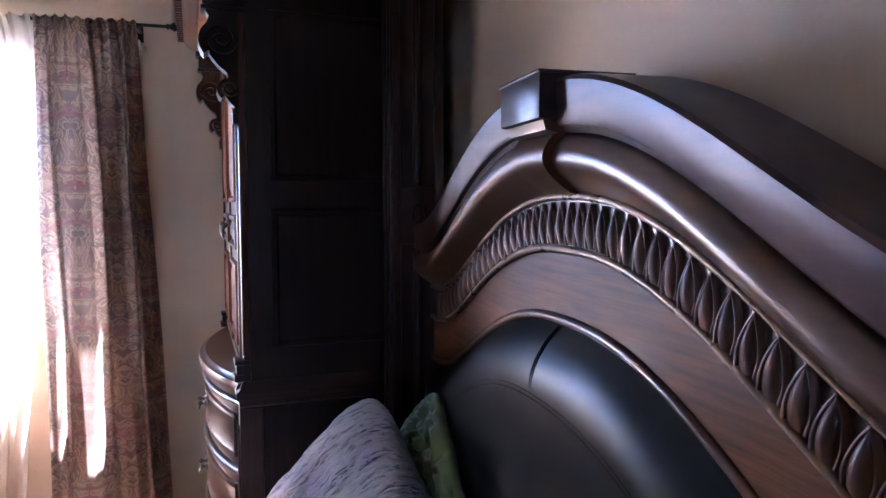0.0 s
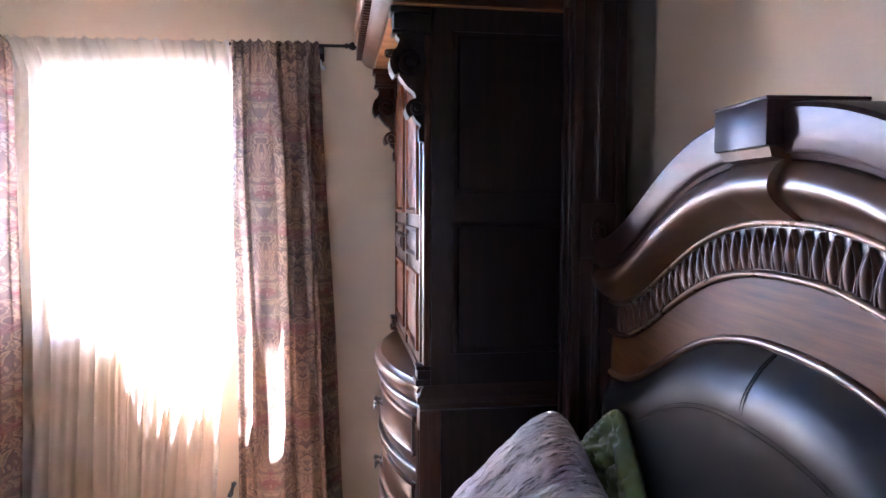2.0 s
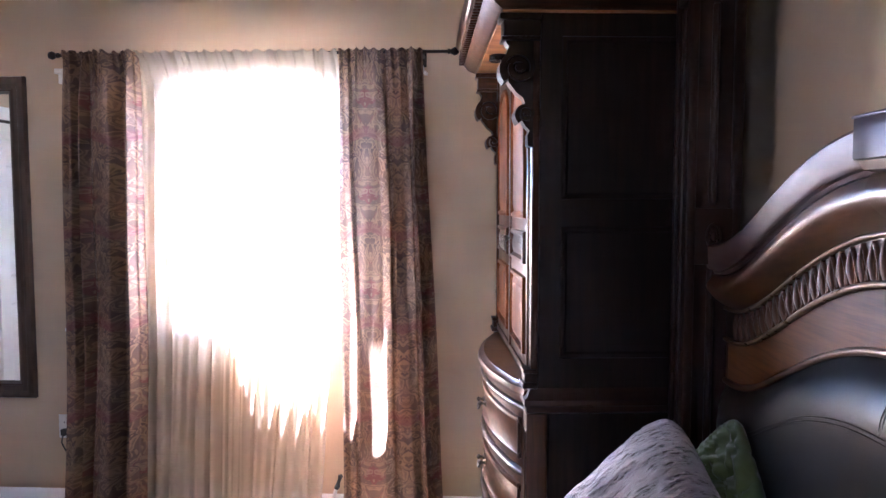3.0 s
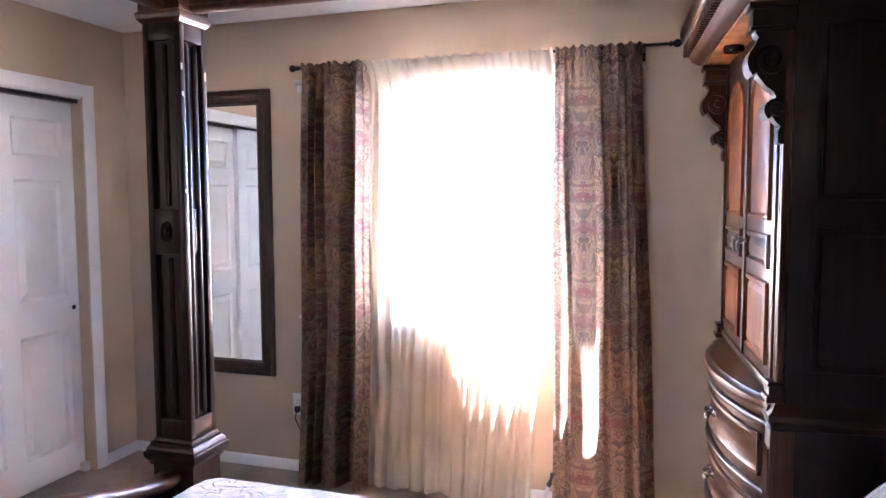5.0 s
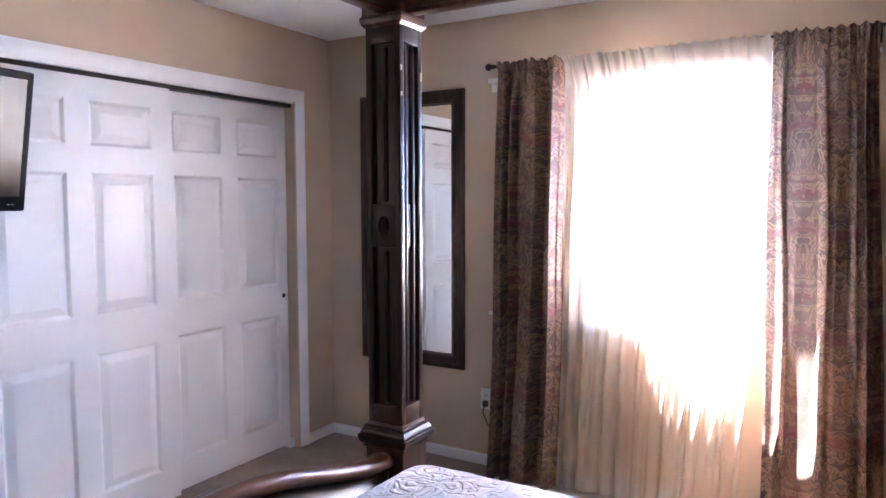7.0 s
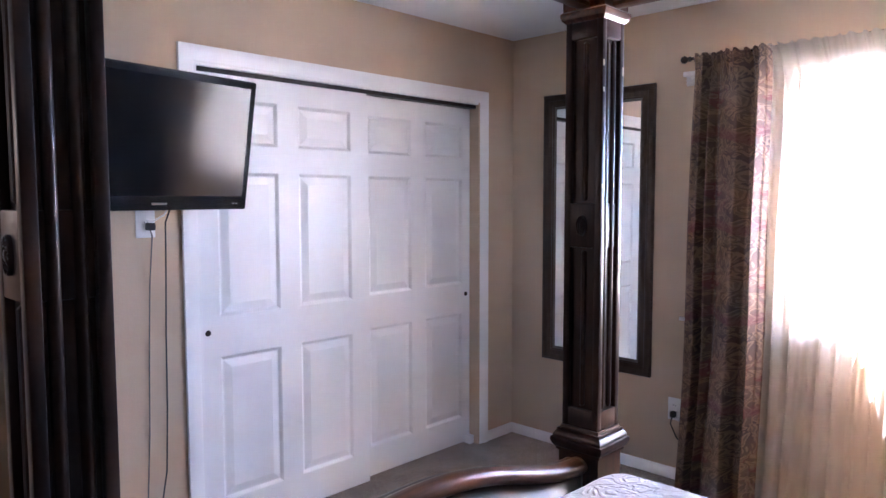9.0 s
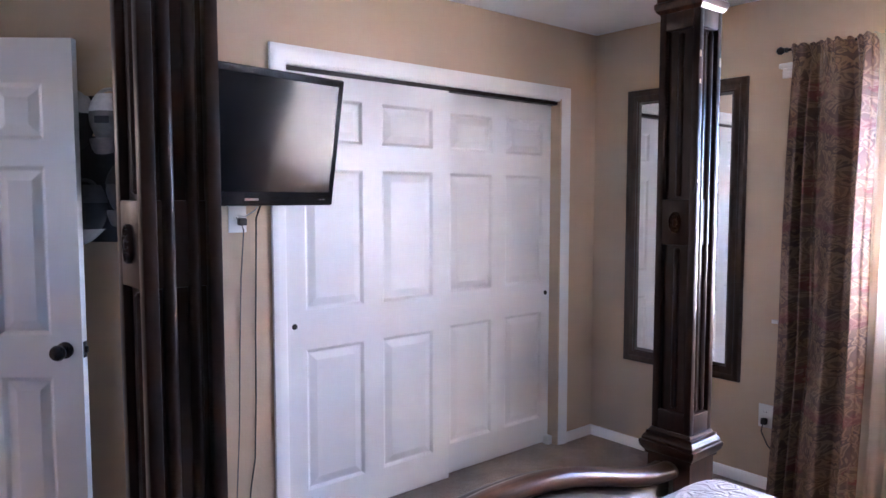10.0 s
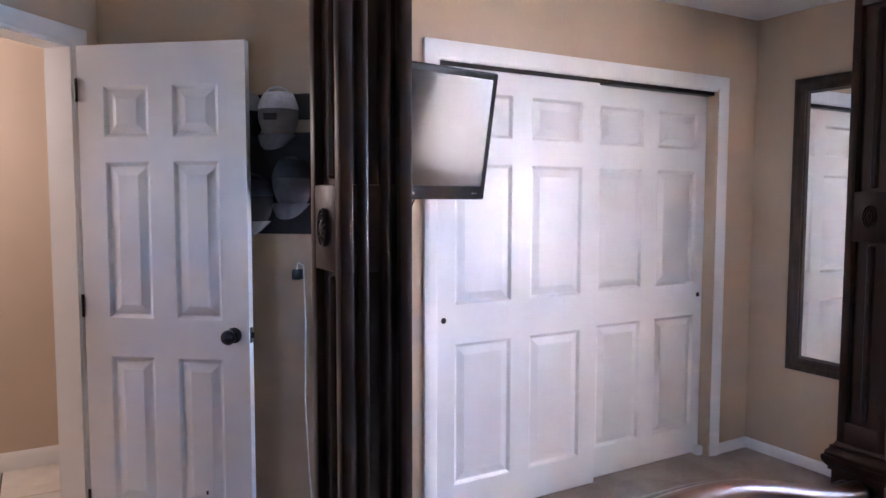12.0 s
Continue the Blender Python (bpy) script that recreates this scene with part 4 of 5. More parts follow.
# upper doors
for x0, x1, hinge in ((0.075, AW / 2 - 0.012, 0), (AW / 2 + 0.012, AW - 0.075, 1)):
    b = bm_new()
    box(b, x0, x1, -0.020, 0.001, 0.965, 2.0, bevel=0.003)
    door = part("door", b, ARM_Z, upper, "arched panel cabinet door")
    w = x1 - x0
    # arched upper panel
    za, zb, zc = 1.44, 1.80, 1.94
    prof = [(0.0, 0.0005), (0.003, 0.010), (0.013, 0.012), (0.022, 0.002), (0.05, 0.009)]
    b = bm_new()
    rows = []
    for d, h in prof:
        a0, a1, cz = x0 + 0.05 + d, x1 - 0.05 - d, zb
        ring = [(a0, -0.020 - h, za + d), (a1, -0.020 - h, za + d)]
        for k in range(11):
            t = math.pi * k / 10
            ring.append(((a0 + a1) / 2 + (a1 - a0) / 2 * math.cos(t), -0.020 - h, cz + (zc - zb - d) * math.sin(t)))
        rows.append(ring)
    vs = grid(b, rows, close=True)
    b.faces.new(vs[-1])
    part("arched_panel", b, AMBER_Z, door, "amber veneer panel", 40)
    for z0, z1 in ((1.295, 1.40), (1.005, 1.255)):
        b = bm_new()
        frame_ring(b, x0 + 0.05, x1 - 0.05, z0, z1, [(0, 0.0005), (0.003, 0.010), (0.013, 0.012), (0.022, 0.002), (0.042, 0.009)], lambda s, z, o: (s, -0.020 - o, z))
        d = 0.042
        b.faces.new([b.verts.new(p) for p in ((x0 + 0.05 + d, -0.029, z0 + d), (x1 - 0.05 - d, -0.029, z0 + d), (x1 - 0.05 - d, -0.029, z1 - d), (x0 + 0.05 + d, -0.029, z1 - d))])
        part("panel", b, AMBER_Z if z1 - z0 > 0.15 else ARM_Z, door, "", 40)
    b = bm_new()
    xk = x1 - 0.03 if hinge == 0 else x0 + 0.03
    lathe(b, [(0.001, 0.0), (0.013, 0.0), (0.011, 0.004), (0.005, 0.008), (0.005, 0.016), (0.012, 0.022), (0.013, 0.03), (0.008, 0.036), (0.001, 0.037)], pose(xk, -0.020, 1.362, 90, 0, 0), 14)
    tube(b, [(xk, -0.05, 1.362), (xk, -0.052, 1.34), (xk, -0.048, 1.318)], [0.004, 0.007, 0.003], 8)
    part("door_pull", b, PEWTER, door, "small pewter drop pull", 60)
b = bm_new()
box(b, AW / 2 - 0.011, AW / 2 + 0.011, -0.027, 0.0, 0.96, 2.0, bevel=0.004)
for x in (0.012, 0.034, 0.056, AW - 0.056, AW - 0.034, AW - 0.012):
    box(b, x - 0.009, x + 0.009, -0.022 if abs(x - AW / 2) > 0.44 else -0.028, 0.0, 0.955, 2.03, bevel=0.004)
box(b, 0.0, AW, -0.018, 0.0, 2.0, 2.07, bevel=0.003)
box(b, 0.0, AW, -0.024, 0.0, 0.94, 0.964, bevel=0.004)
part("face_frame", b, ARM_Z, upper)


# scrolled corbels at both ends
def spiral(bm, x0, x1, cy, cz, r, turns, th, start, flip=1):
    pts = []
    n = int(22 * turns)
    for i in range(n + 1):
        a = start + flip * 2 * math.pi * turns * i / n
        rr = r * (1 - 0.82 * i / n)
        pts.append((cy + rr * math.cos(a), cz + rr * math.sin(a), th * (1 - 0.55 * i / n)))
    rows = []
    for i, (py, pz, tt) in enumerate(pts):
        q = pts[min(i + 1, n)]
        p = pts[max(i - 1, 0)]
        wy, wz = q[0] - p[0], q[1] - p[1]
        L = math.hypot(wy, wz) or 1
        ny, nz = -wz / L * tt / 2, wy / L * tt / 2
        rows.append([(x0, py - ny, pz - nz), (x0, py + ny, pz + nz), (x1, py + ny, pz + nz), (x1, py - ny, pz - nz)])
    solid_sweep(bm, rows)
    cyl(bm, r * 0.24, r * 0.2, (x1 - x0) + 0.012, pose((x0 + x1) / 2, cy, cz, 0, 90, 0), 12)


for x0, x1 in ((-0.004, 0.058), (AW - 0.058, AW + 0.004)):
    b = bm_new()
    # solid bracket body in profile: (forward, height)
    prof = [(f * 0.8, z) for f, z in [(0.0, 1.655), (0.018, 1.66), (0.020, 1.69), (0.012, 1.705), (0.03, 1.72), (0.046, 1.745), (0.042, 1.77), (0.03, 1.785), (0.036, 1.80), (0.06, 1.815), (0.088, 1.845), (0.104, 1.885), (0.100, 1.925), (0.088, 1.95), (0.096, 1.958), (0.110, 1.985), (0.110, 2.035), (0.0, 2.035)]]
    solid_sweep(b, [[(x, -f - 0.02, z) for f, z in prof] for x in (x0 + 0.006, x1 - 0.006)])
    # the near corbel's shade is put into its colour; the far one stays brown
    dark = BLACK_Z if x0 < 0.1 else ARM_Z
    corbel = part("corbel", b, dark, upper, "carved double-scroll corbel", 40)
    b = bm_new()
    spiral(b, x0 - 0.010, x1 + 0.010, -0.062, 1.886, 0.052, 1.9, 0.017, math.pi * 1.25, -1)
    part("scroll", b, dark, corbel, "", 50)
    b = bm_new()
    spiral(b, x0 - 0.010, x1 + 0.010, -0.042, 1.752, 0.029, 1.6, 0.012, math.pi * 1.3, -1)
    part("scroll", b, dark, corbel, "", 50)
    b = bm_new()
    box(b, x0 - 0.004, x1 + 0.004, -0.112, 0.0, 1.966, 1.978, bevel=0.003)
    box(b, x0 - 0.002, x1 + 0.002, -0.108, 0.0, 1.978, 2.025, bevel=0.003)
    box(b, x0 - 0.008, x1 + 0.008, -0.118, 0.0, 2.025, 2.044, bevel=0.004)
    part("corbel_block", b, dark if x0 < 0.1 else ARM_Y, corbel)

# hood: soffit with puck lights and a stepped cornice with dentils
b = bm_new()
box(b, -0.012, AW + 0.012, -0.11, AD, 2.046, 2.07, bevel=0.003)
hood = part("hood", b, SOFFIT_Y, arm, "amber veneered hood soffit")
for x in (AW / 2 + 0.09,):
    b = bm_new()
    lathe(b, [(0.001, 0.0), (0.03, 0.0), (0.034, 0.003), (0.034, 0.022), (0.001, 0.022)], pose(x, -0.06, 2.024), 24)
    part("puck_light", b, BLACK, hood, "black round puck light, switched off")
cor = [(0.0, 2.052), (0.010, 2.058), (0.024, 2.066), (0.038, 2.078), (0.046, 2.094), (0.050, 2.098), (0.050, 2.152), (0.066, 2.158), (0.078, 2.175), (0.082, 2.19), (0.082, 2.215), (0.0, 2.215)]
b = bm_new()
rows = []
for e, z in cor:
    rows.append([(-0.012 - e, AD, z), (-0.012 - e, -0.11 - e, z), (AW + 0.012 + e, -0.11 - e, z), (AW + 0.012 + e, AD, z)])
solid_sweep(b, rows)
part("cornice", b, ARM_Y, hood, "stepped cornice")
b = bm_new()
box(b, 0, 0.017, -0.022, 0.0, 0.0, 0.046, bevel=0.001)
dent_data = finish(b, "dentil", ARM_Z, 35)
n_d = 34
for i in range(n_d):
    dd = new("dentil", dent_data)
    dd.parent = hood
    dd.matrix_local = Matrix.Translation((-0.058 + (AW + 0.116 - 0.019) * i / (n_d - 1), -0.160, 2.066))
for i in range(19):
    for x, r in ((-0.060, -90), (AW + 0.060, 90)):
        dd = new("dentil", dent_data)
        dd.parent = hood
        dd.matrix_local = pose(x, -0.15 + 0.0333 * i, 2.066, 0, 0, r)
for x0, x1 in ((0.0, 0.06), (AW - 0.06, AW)):
    b = bm_new()
    box(b, x0 - 0.006, x1 + 0.006, -0.046, 0.0, 0.93, 0.948, bevel=0.004)
    box(b, x0 - 0.002, x1 + 0.002, -0.040, 0.0, 0.948, 0.975, bevel=0.004)
    box(b, x0 - 0.004, x1 + 0.004, -0.044, 0.0, 0.975, 0.988, bevel=0.004)
    part("base_block", b, DARK_Z, upper)


# the upper stage stands a little lower than drawn above: draw its heights in
lowered = {o.data for o in arm.children_recursive if o.type == "MESH" and not o.name.startswith("dentil")}
for data in sorted(lowered, key=lambda d: d.name):
    for v in data.vertices:
        if v.co.z > 1.0:
            v.co.z = 1.0 + (v.co.z - 1.0) * 0.97

# ---------------------------------------------------------------- curtains
rod = thing("curtain_rod", pose(0, 0, 0), "dark bronze curtain rod with ball finials above the window", "curtain rod")
RY, RZ = 3.195, 2.155
b = bm_new()
cyl(b, 0.007, 0.007, 1.80, pose(-1.36, RY, RZ, 0, 90, 0), 14)
part("pole", b, IRON, rod)
for x, s in ((-2.26, -1), (-0.46, 1)):
    b = bm_new()
    lathe(b, [(0.001, 0), (0.012, 0), (0.012, 0.008), (0.008, 0.012), (0.014, 0.02), (0.019, 0.03), (0.016, 0.042), (0.006, 0.05), (0.001, 0.052)], pose(x, RY, RZ, 0, 90 * s, 0), 16)
    part("finial", b, IRON, rod)
for x in (-2.235, -0.575):
    b = bm_new()
    box(b, x - 0.006, x + 0.006, RY, YN, RZ - 0.014, RZ - 0.004)
    box(b, x - 0.012, x + 0.012, YN - 0.005, YN + 0.0005, RZ - 0.05, RZ + 0.03)
    part("bracket", b, IRON, rod)
rod2 = thing("sheer_rod", pose(0, 0, 0), "thin white inner rod for the sheer curtains", "curtain rod")
b = bm_new()
tube(b, [(-2.285, YN, 2.075), (-2.285, 3.262, 2.075), (-0.565, 3.262, 2.075), (-0.565, YN, 2.075)], 0.008, 10)
part("pole", b, PLATE, rod2)


def curtain(name, mat, x0, x1, bx0, bx1, y, z0, z1, folds, depth, label, seed, nx=150, nz=60, back=0.0, flare=0.04, fabric=1.6):
    b = bm_new()
    rows, uvs = [], []
    rnd = random.Random(seed)
    ph = [rnd.uniform(0, 6.28) for _ in range(6)]
    for i in range(nz + 1):
        v = i / nz
        z = z1 + (z0 - z1) * v
        a0, a1 = x0 + (bx0 - x0) * v ** 1.3, x1 + (bx1 - x1) * v ** 1.3
        row, uv = [], []
        for k in range(nx + 1):
            u = k / nx
            uu = u + 0.034 * math.sin(2 * math.pi * u * 2.3 + ph[0]) + 0.010 * math.sin(6 * v + ph[1] + u * 5) * min(1, v * 3)
            s = math.sin(2 * math.pi * folds * uu + ph[2])
            wave = math.copysign(abs(s) ** 0.75, s) * depth * (0.22 + 0.78 * min(1.0, v * 6))
            wave += 0.010 * math.sin(2 * math.pi * folds * 2.3 * u + ph[3] + 2 * v) * (1 - 0.5 * v)
            pinch = math.exp(-((z - RZ) / 0.02) ** 2)
            wave = wave - 0.018 * pinch + 0.006 * math.sin(2 * math.pi * folds * 3.7 * u + ph[4] + 0.8 * math.sin(9 * u)) * math.exp(-max(0.0, RZ - z) / 0.07)
            x = a0 + (a1 - a0) * u + 0.007 * math.cos(2 * math.pi * folds * uu + ph[2]) + 0.004 * math.sin(9 * v + ph[5] + 8 * u)
            zz = z + (0.006 * math.sin(2 * math.pi * folds * 2.0 * u + ph[4]) if i == 0 else 0)
            row.append((x, y + wave + back * min(1.0, max(0.0, (RZ - z) / 0.12)) - flare * max(0.0, 1 - z / 0.95), zz))
            uv.append((u * (x1 - x0) * fabric, z))
        rows.append(row)
        uvs.append(uv)
    grid(b, rows, uvs=uvs)
    ob = part(name, b, mat, None, "", 180)
    return tagged(ob, label, "curtain", "curtains at the window")


def drape(name, mat, x0, x1, bx0, bx1, y, z0, z1, folds, label, seed, flare, fabric=1.35, nx=170, nz=64):
    """A heavy panel: broad flats between few soft folds; folds: (place across 0 to 1, how far back)."""
    rnd = random.Random(seed)
    ph = [rnd.uniform(0, 6.28) for _ in range(6)]

    def depth(u):
        u = min(max(u, 0.0), 1.0)
        for (a, da), (c, dc) in zip(folds, folds[1:]):
            if u <= c:
                k = (u - a) / (c - a)
                return da + (dc - da) * (0.5 - 0.5 * math.cos(math.pi * k))
        return folds[-1][1]

    b = bm_new()
    rows, uvs = [], []
    for i in range(nz + 1):
        v = i / nz
        z = z1 + (z0 - z1) * v
        a0, a1 = x0 + (bx0 - x0) * v ** 1.1, x1 + (bx1 - x1) * v ** 1.1
        gather = math.exp(-max(0.0, RZ - z) / 0.10)
        row, uv = [], []
        for k in range(nx + 1):
            u = k / nx
            uu = u + 0.014 * math.sin(4.2 * v + ph[0] + 3 * u) * min(1.0, 4 * v) + 0.006 * math.sin(11 * v + ph[1])
            off = 1.9 * depth(uu) * (1.0 - 0.75 * gather)
            off += gather * (0.011 * math.sin(2 * math.pi * 9.5 * u + ph[2] + 1.5 * math.sin(7 * u)) + 0.005 * math.sin(2 * math.pi * 21 * u + ph[3]))
            off += 0.005 * math.sin(2 * math.pi * 2.2 * u + ph[4] + 7 * v) + 0.002 * math.sin(2 * math.pi * 5 * u + 13 * v)
            off -= 0.016 * math.exp(-((z - RZ) / 0.02) ** 2)
            x = a0 + (a1 - a0) * u + 0.004 * math.sin(8 * v + ph[5] + 8 * u)
            zz = z + (0.007 * math.sin(2 * math.pi * 9.5 * u + ph[4]) if i == 0 else 0)
            row.append((x, y + off - flare * max(0.0, 1 - z / 0.95) ** 1.2, zz))
            uv.append((u * (x1 - x0) * fabric, z))
        rows.append(row)
        uvs.append(uv)
    grid(b, rows, uvs=uvs)
    return tagged(part(name, b, mat, None, "", 180), label, "curtain", "curtains at the window")


FOLDS_W = [(0, 0.02), (0.08, -0.028), (0.15, -0.02), (0.21, 0.035), (0.29, -0.026), (0.34, 0.010), (0.42, -0.008), (0.6, -0.016), (0.70, 0.036), (0.80, 0.030), (0.89, -0.030), (0.95, 0.0), (1, 0.02)]
FOLDS_E = [(0, 0.0), (0.08, -0.010), (0.13, 0.003), (0.19, -0.009), (0.32, -0.013), (0.44, -0.012), (0.52, 0.030), (0.60, 0.006), (0.70, 0.010), (0.79, 0.034), (0.87, -0.032), (0.93, 0.0), (1, 0.02)]
drape("curtain", DAMASK, -2.235, -1.875, -2.27, -1.885, RY - 0.024, 0.02, 2.163, FOLDS_W, "brown and burgundy damask curtain panel hanging beside the mirror", 3, 0.04)
drape("curtain", DAMASK, -0.955, -0.572, -0.945, -0.475, RY - 0.020, 0.02, 2.163, FOLDS_E, "brown and burgundy damask curtain panel lit by the sun from behind", 8, 0.02)
curtain("sheer_curtain", SHEER, -1.91, -1.38, -1.93, -1.40, RY - 0.018, 0.02, 2.16, 5.6, 0.017, "gathered cream sheer curtain, light shining through", 5, 170, 50, back=0.088, flare=0.07)
curtain("sheer_curtain", SHEER, -1.43, -0.958, -1.43, -1.05, RY - 0.018, 0.02, 2.16, 4.7, 0.009, "gathered cream sheer curtain, bright with sun at its foot", 6, 170, 50, back=0.08, flare=0.15)

# a short stick by the curtains
stick = thing("stick", pose(-1.0, 2.80, 0.0), "short pale stick with a dark tip standing by the curtain", "stick")
b = bm_new()
tube(b, [(0, 0, 0), (0.05, 0.03, 0.15), (0.085, 0.058, 0.275)], 0.008, 10)
part("shaft", b, CABLE_WHITE, stick)
b = bm_new()
tube(b, [(0.083, 0.056, 0.27), (0.088, 0.06, 0.28), (0.102, 0.068, 0.325), (0.104, 0.07, 0.33)], [0.009, 0.012, 0.012, 0.007], 10)
part("tip", b, CABLE_BLACK, stick)


# ---------------------------------------------------------------- mirror on the north wall
MX0, MX1, MZ0, MZ1 = -3.19, -2.488, 0.52, 2.078
mirror = thing("wall_mirror", pose((MX0 + MX1) / 2, YN, (MZ0 + MZ1) / 2), "tall wall mirror in a dark moulded wooden frame", "mirror")
hw, hh = (MX1 - MX0) / 2, (MZ1 - MZ0) / 2
b = bm_new()
frame_ring(b, -hw, hw, -hh, hh, [(0.0, 0.0), (0.0, 0.022), (0.004, 0.03), (0.018, 0.036), (0.03, 0.032), (0.036, 0.024), (0.058, 0.018), (0.064, 0.022), (0.070, 0.020), (0.072, 0.008)], lambda s, z, o: (s, -o, z))
part("frame", b, MIRROR_WOOD, mirror)
b = bm_new()
frame_ring(b, -hw + 0.071, hw - 0.071, -hh + 0.071, hh - 0.071, [(0.0, 0.009), (0.0, 0.015), (0.010, 0.013), (0.013, 0.009)], lambda s, z, o: (s, -o, z))
part("inner_slip", b, PEWTER, mirror, "thin champagne inner slip")
b = bm_new()
box(b, -hw + 0.075, hw - 0.075, -0.010, -0.002, -hh + 0.075, hh - 0.075)
part("mirror_glass", b, MIRROR, mirror, smooth=None)


# ---------------------------------------------------------------- outlets, cables
def outlet(name, m, w, h, label, sockets=2):
    o = thing(name, m, label, "wall outlet")
    b = bm_new()
    box(b, -w / 2, w / 2, -0.006, 0.0, -h / 2, h / 2, bevel=0.002)
    part("cover_plate", b, PLATE, o)
    for k in range(sockets):
        b = bm_new()
        z = (k - (sockets - 1) / 2) * 0.04
        cyl(b, 0.016, 0.016, 0.003, pose(0, -0.0065, z, 90, 0, 0), 18)
        part("socket", b, PLATE, o)
        for dx in (-0.006, 0.006):
            b = bm_new()
            box(b, dx - 0.0012, dx + 0.0012, -0.0084, -0.0075, z - 0.004, z + 0.005)
            part("slot", b, CABLE_BLACK, o)
    return o


outlet("wall_outlet", pose(-2.35, YN, 0.375), 0.072, 0.118, "white double wall outlet under the mirror")
cord = thing("power_cord", pose(-2.35, YN, 0.355), "black power cord plugged into the outlet", "cable")
b = bm_new()
box(b, -0.014, 0.014, -0.034, -0.008, -0.02, 0.012, bevel=0.005)
part("plug", b, CABLE_BLACK, cord)
b = bm_new()
tube(b, [(0, -0.03, -0.01), (-0.004, -0.04, -0.05), (0.03, -0.045, -0.11), (0.08, -0.04, -0.165), (0.13, -0.03, -0.21), (0.16, -0.02, -0.30), (0.17, -0.02, -0.345)], 0.0035)
part("cord", b, CABLE_BLACK, cord)

M_W = Matrix(((0, -1, 0, XW), (1, 0, 0, 1.012), (0, 0, 1, 1.388), (0, 0, 0, 1)))
outlet("wall_outlet", M_W, 0.075, 0.118, "white wall outlet plate below the television", 1)
tvc = thing("power_cord", M_W, "black television cord hanging down the wall", "cable")
b = bm_new()
tube(b, [(0.065, -0.12, 0.10), (0.068, -0.03, 0.0), (0.072, -0.012, -0.2), (0.066, -0.01, -0.45), (0.062, -0.01, -0.75), (0.052, -0.012, -1.0), (0.03, -0.014, -1.12), (0.015, -0.02, -1.25), (0.02, -0.03, -1.375)], 0.0032)
part("cord", b, CABLE_BLACK, tvc)
tvd = thing("power_cord", M_W, "thin grey cord hanging from the outlet to the floor", "cable")
b = bm_new()
tube(b, [(0.012, -0.012, -0.02), (0.014, -0.03, -0.05), (0.006, -0.012, -0.25), (-0.004, -0.01, -0.55), (-0.012, -0.01, -0.85), (-0.03, -0.012, -1.15), (-0.035, -0.02, -1.38)], 0.0028)
part("cord", b, CAP_GREY, tvd)
b = bm_new()
box(b, -0.004, 0.028, -0.036, -0.006, -0.03, 0.0, bevel=0.005)
part("plug", b, CABLE_BLACK, tvd)
tvw = thing("power_cord", M_W, "thin white television cable plugged in below the screen", "cable")
b = bm_new()
tube(b, [(0.0, -0.01, 0.01), (0.02, -0.03, 0.005), (0.05, -0.06, 0.03), (0.07, -0.10, 0.09)], 0.0028)
part("cord", b, CABLE_WHITE, tvw)

# ---------------------------------------------------------------- television on its arm
TW, TH = 0.775, 0.505
M_TV = Matrix.Translation((-3.238, 1.355 - TW / 2, 1.687)) @ Matrix(((0, -1, 0, 0), (1, 0, 0, 0), (0, 0, 1, 0), (0, 0, 0, 1))) @ pose(TW / 2, 0, 0, 0, 0, 8.5) @ pose(-TW / 2, 0, 0, 10.0, 0, 0)
tv = thing("television", M_TV, "black flat television tilted down on a wall arm, switched off", "television")
b = bm_new()
box(b, -TW / 2, TW / 2, -0.012, 0.03, -TH / 2, TH / 2, bevel=0.008)
box(b, -TW / 2 + 0.06, TW / 2 - 0.06, 0.028, 0.065, -TH / 2 + 0.05, TH / 2 - 0.06, bevel=0.012)
case = part("casing", b, BLACK, tv)
b = bm_new()
box(b, -TW / 2 + 0.028, TW / 2 - 0.028, -0.0135, -0.011, -TH / 2 + 0.055, TH / 2 - 0.028)
part("screen", b, SCREEN, tv, "dark glossy screen", None)
b = bm_new()
box(b, -0.03, 0.03, -0.0138, -0.0115, -TH / 2 + 0.022, -TH / 2 + 0.030)
part("maker_badge", b, PEWTER, tv, "small silver badge bar")
for k in range(2):
    b = bm_new()
    box(b, TW / 2 - 0.07 + 0.016 * k, TW / 2 - 0.062 + 0.016 * k, -0.0136, -0.0115, -TH / 2 + 0.024, -TH / 2 + 0.028)
    part("indicator", b, PEWTER, tv)
b = bm_new()
box(b, -0.06, 0.06, 0.06, 0.08, -0.06, 0.06, bevel=0.003)
tube(b, [(0, 0.07, 0), (0.02, 0.12, 0.0), (0.0, 0.17, 0.005)], 0.018)
box(b, -0.05, 0.05, 0.165, 0.215, -0.09, 0.09, bevel=0.003)
part("wall_arm", b, IRON, tv)

# ---------------------------------------------------------------- caps on a rack behind the door
hat_way = (HAT_END - CORNER).normalized()
hat_out = Vector((hat_way.y, -hat_way.x, 0))


def on_hat_wall(s, off, z):
    p = CORNER + hat_way * s + hat_out * off
    return Matrix(((hat_way.x, -hat_out.x, 0, p.x), (hat_way.y, -hat_out.y, 0, p.y), (0, 0, 1, z), (0, 0, 0, 1)))


rack = thing("hat_rack", on_hat_wall(0.78, 0.0, 1.72), "black hanging cap rack on the wall", "hat rack")
b = bm_new()
box(b, -0.19, 0.19, -0.014, 0.0, 0.03, 0.13, bevel=0.003)
part("backboard", b, CAP_BLACK, rack)
b = bm_new()
box(b, -0.18, 0.18, -0.012, 0.0, -0.42, -0.02, bevel=0.003)
part("hanging_strap", b, CAP_BLACK, rack)


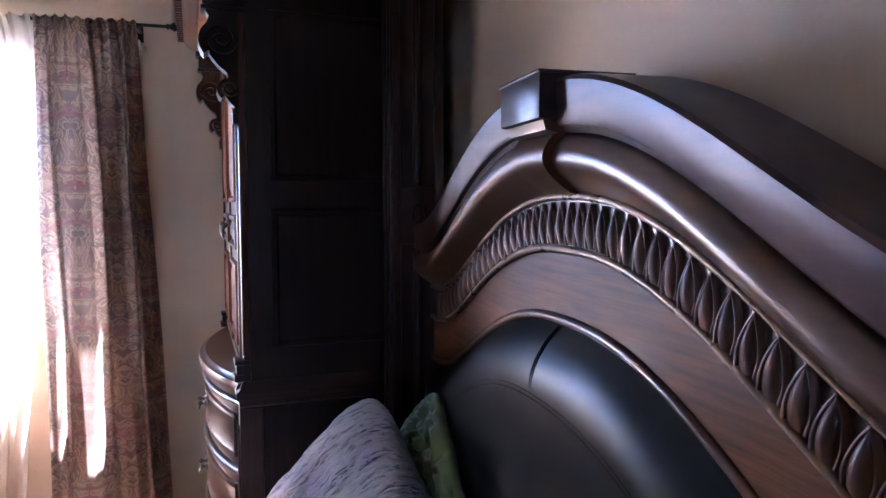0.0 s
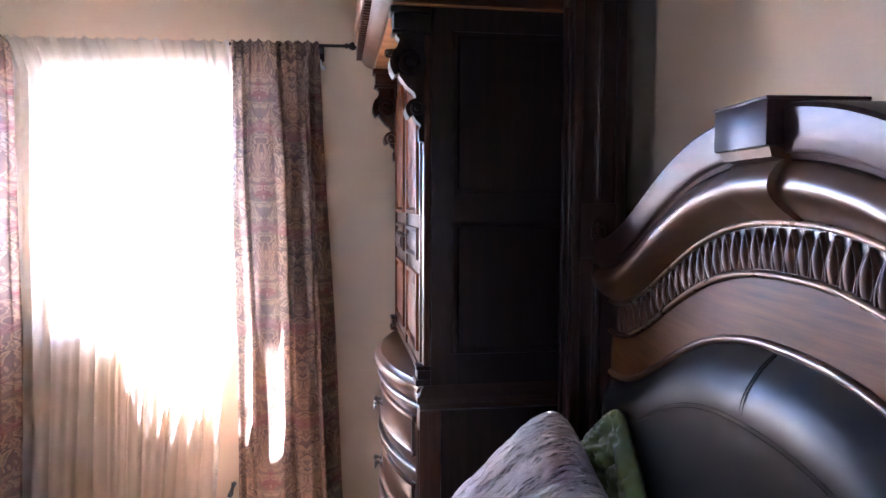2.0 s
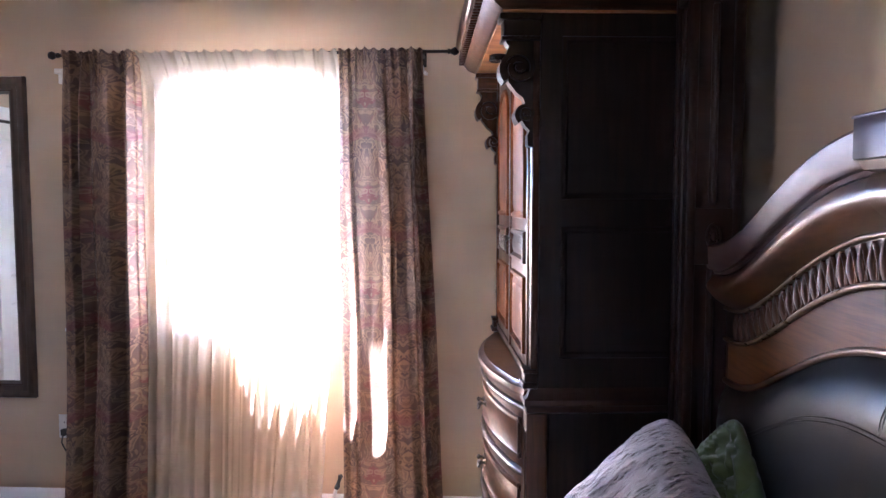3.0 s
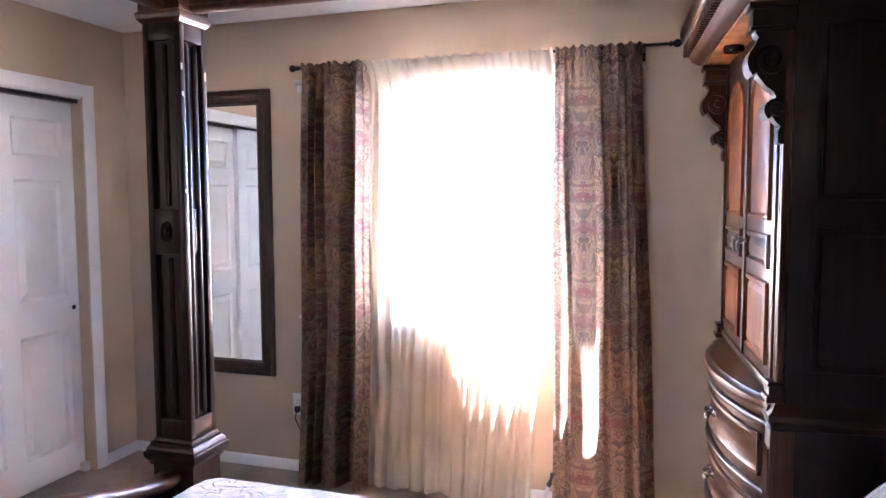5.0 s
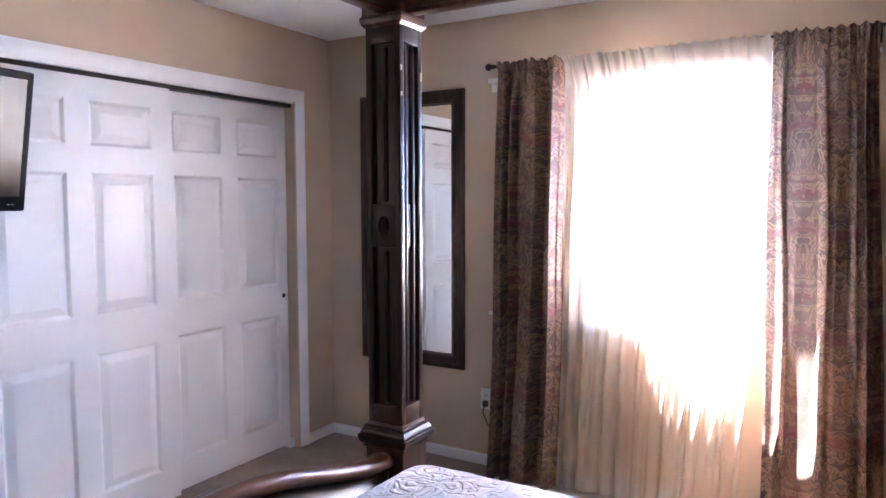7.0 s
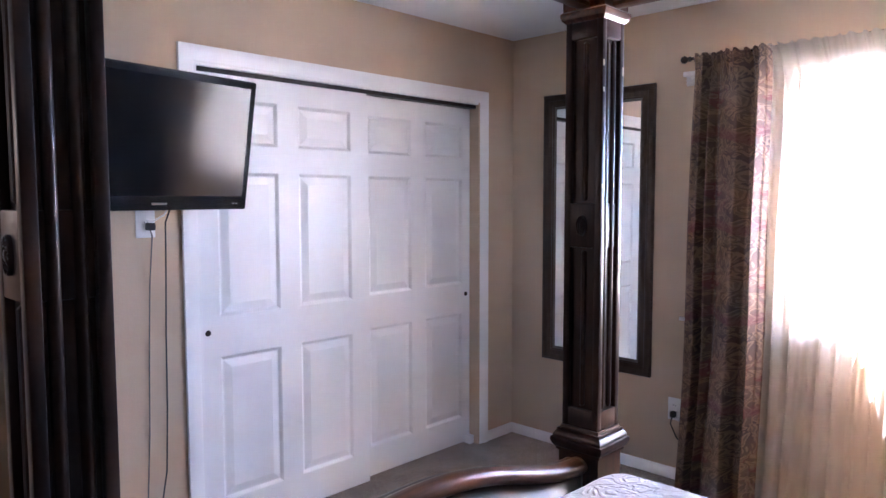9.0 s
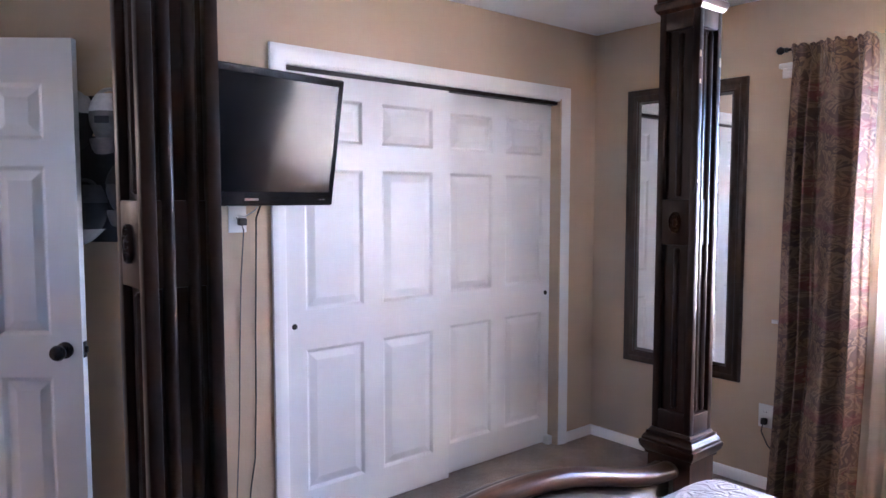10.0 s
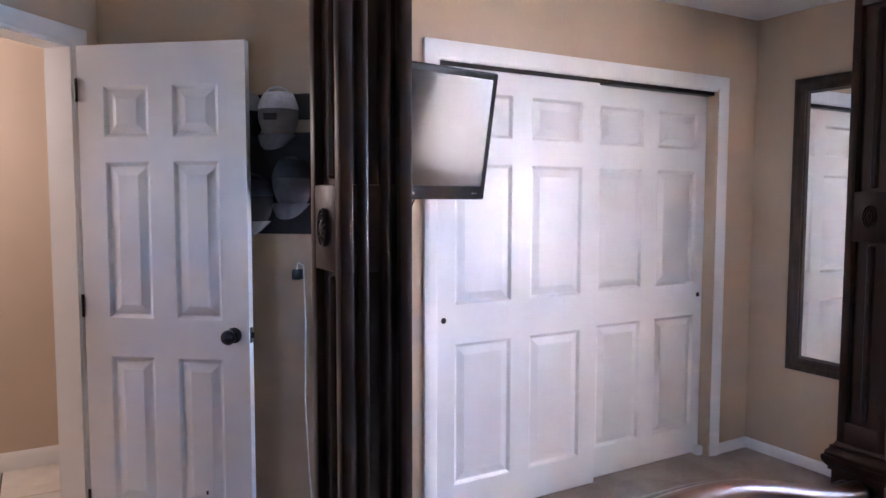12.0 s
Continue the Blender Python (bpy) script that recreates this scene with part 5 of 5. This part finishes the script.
def cap(m, crown_mat, top_mat, brim_mat, label, bars=True):
    """A baseball cap hung by its strap, crown to the room and brim down."""
    c = thing("cap", m, label, "cap", "caps on the rack")
    b = bm_new()
    rows = []
    for i in range(11):
        v = i / 10
        w = 0.080 * math.sin(math.pi * (0.20 + 0.62 * v)) ** 0.7
        z = 0.095 - 0.17 * v
        rows.append([(w * math.cos(t), -0.012 - 0.088 * math.sin(t) * math.sin(math.pi * (0.12 + 0.75 * v)) ** 0.7, z) for t in [math.pi * k / 14 for k in range(15)]])
    grid(b, rows)
    part("crown", b, crown_mat, c, "", 180)
    b = bm_new()
    grid(b, [[(x * 1.03, y * 1.02 - 0.001, z + 0.002) for x, y, z in row] for row in rows[:5]])
    part("mesh_back", b, top_mat, c, "", 180)
    b = bm_new()
    tube(b, [(0.045 * math.cos(t), -0.03, 0.085 + 0.03 * math.sin(t)) for t in [math.pi * k / 8 for k in range(9)]], 0.007)
    part("strap", b, top_mat, c, "", 180)
    b = bm_new()
    rows = []
    for i in range(7):
        v = i / 6
        rows.append([((0.078 - 0.02 * v * v) * math.cos(t), -0.02 - (0.075 + 0.0 * v) * math.sin(t) - 0.012 * v, -0.068 - 0.062 * v * math.sin(t) ** 0.6 if math.sin(t) > 0 else -0.068) for t in [math.pi * k / 14 for k in range(15)]])
    grid(b, rows)
    part("brim", b, brim_mat, c, "", 180)
    if bars:
        b = bm_new()
        box(b, -0.026, 0.026, -0.104, -0.096, -0.016, 0.01, bevel=0.002)
        part("badge", b, CAP_BLACK, c, "dark patch")
    return c


cap(on_hat_wall(0.80, 0.012, 1.755), CAP_GREY, CAP_WHITE, CAP_SLATE, "grey baseball cap with white mesh back hanging on the rack")
cap(on_hat_wall(0.855, 0.012, 1.49), CAP_SLATE, CAP_BLACK, CAP_SLATE, "dark grey baseball cap hanging below on the rack", False)
cap(on_hat_wall(0.655, 0.012, 1.75), CAP_BLACK, CAP_WHITE, CAP_BLACK, "black baseball cap with pale mesh back, half behind the door", False)
cap(on_hat_wall(0.69, 0.012, 1.42), CAP_BLACK, CAP_SLATE, CAP_GREY, "black baseball cap with pale brim hanging low on the rack", False)

charger = thing("phone_charger", on_hat_wall(0.875, 0.0, 1.14), "black plug charger with a white cable on the wall", "charger")
b = bm_new()
box(b, -0.025, 0.012, -0.045, 0.0, -0.02, 0.02, bevel=0.005)
part("plug", b, BLACK, charger)
b = bm_new()
tube(b, [(-0.01, -0.03, 0.015), (0.0, -0.035, 0.05), (0.02, -0.03, 0.035), (0.022, -0.02, -0.2), (0.016, -0.02, -0.5), (0.03, -0.02, -0.8), (0.05, -0.03, -1.0), (0.05, -0.03, -1.13)], 0.0028)
part("cable", b, CABLE_WHITE, charger, "thin white cable")

# ---------------------------------------------------------------- hall tiles
b = bm_new()
box(b, 0, 0.402, 0, 0.402, -0.01, 0.0, bevel=0.003)
tile_data = finish(b, "tile", TILE, 35)
for i in range(6):
    for k in range(9):
        x, y = -5.12 + 0.41 * i, -2.49 + 0.41 * k
        mid = Vector((x + 0.2, y + 0.2, 0)) - CORNER
        if mid.dot(-out_hall) < 0.25 and x < -3.5:
            tl = new("tile", tile_data)
            tl.parent = hall_floor
            tl.matrix_local = Matrix.Translation((x, y, 0.004))
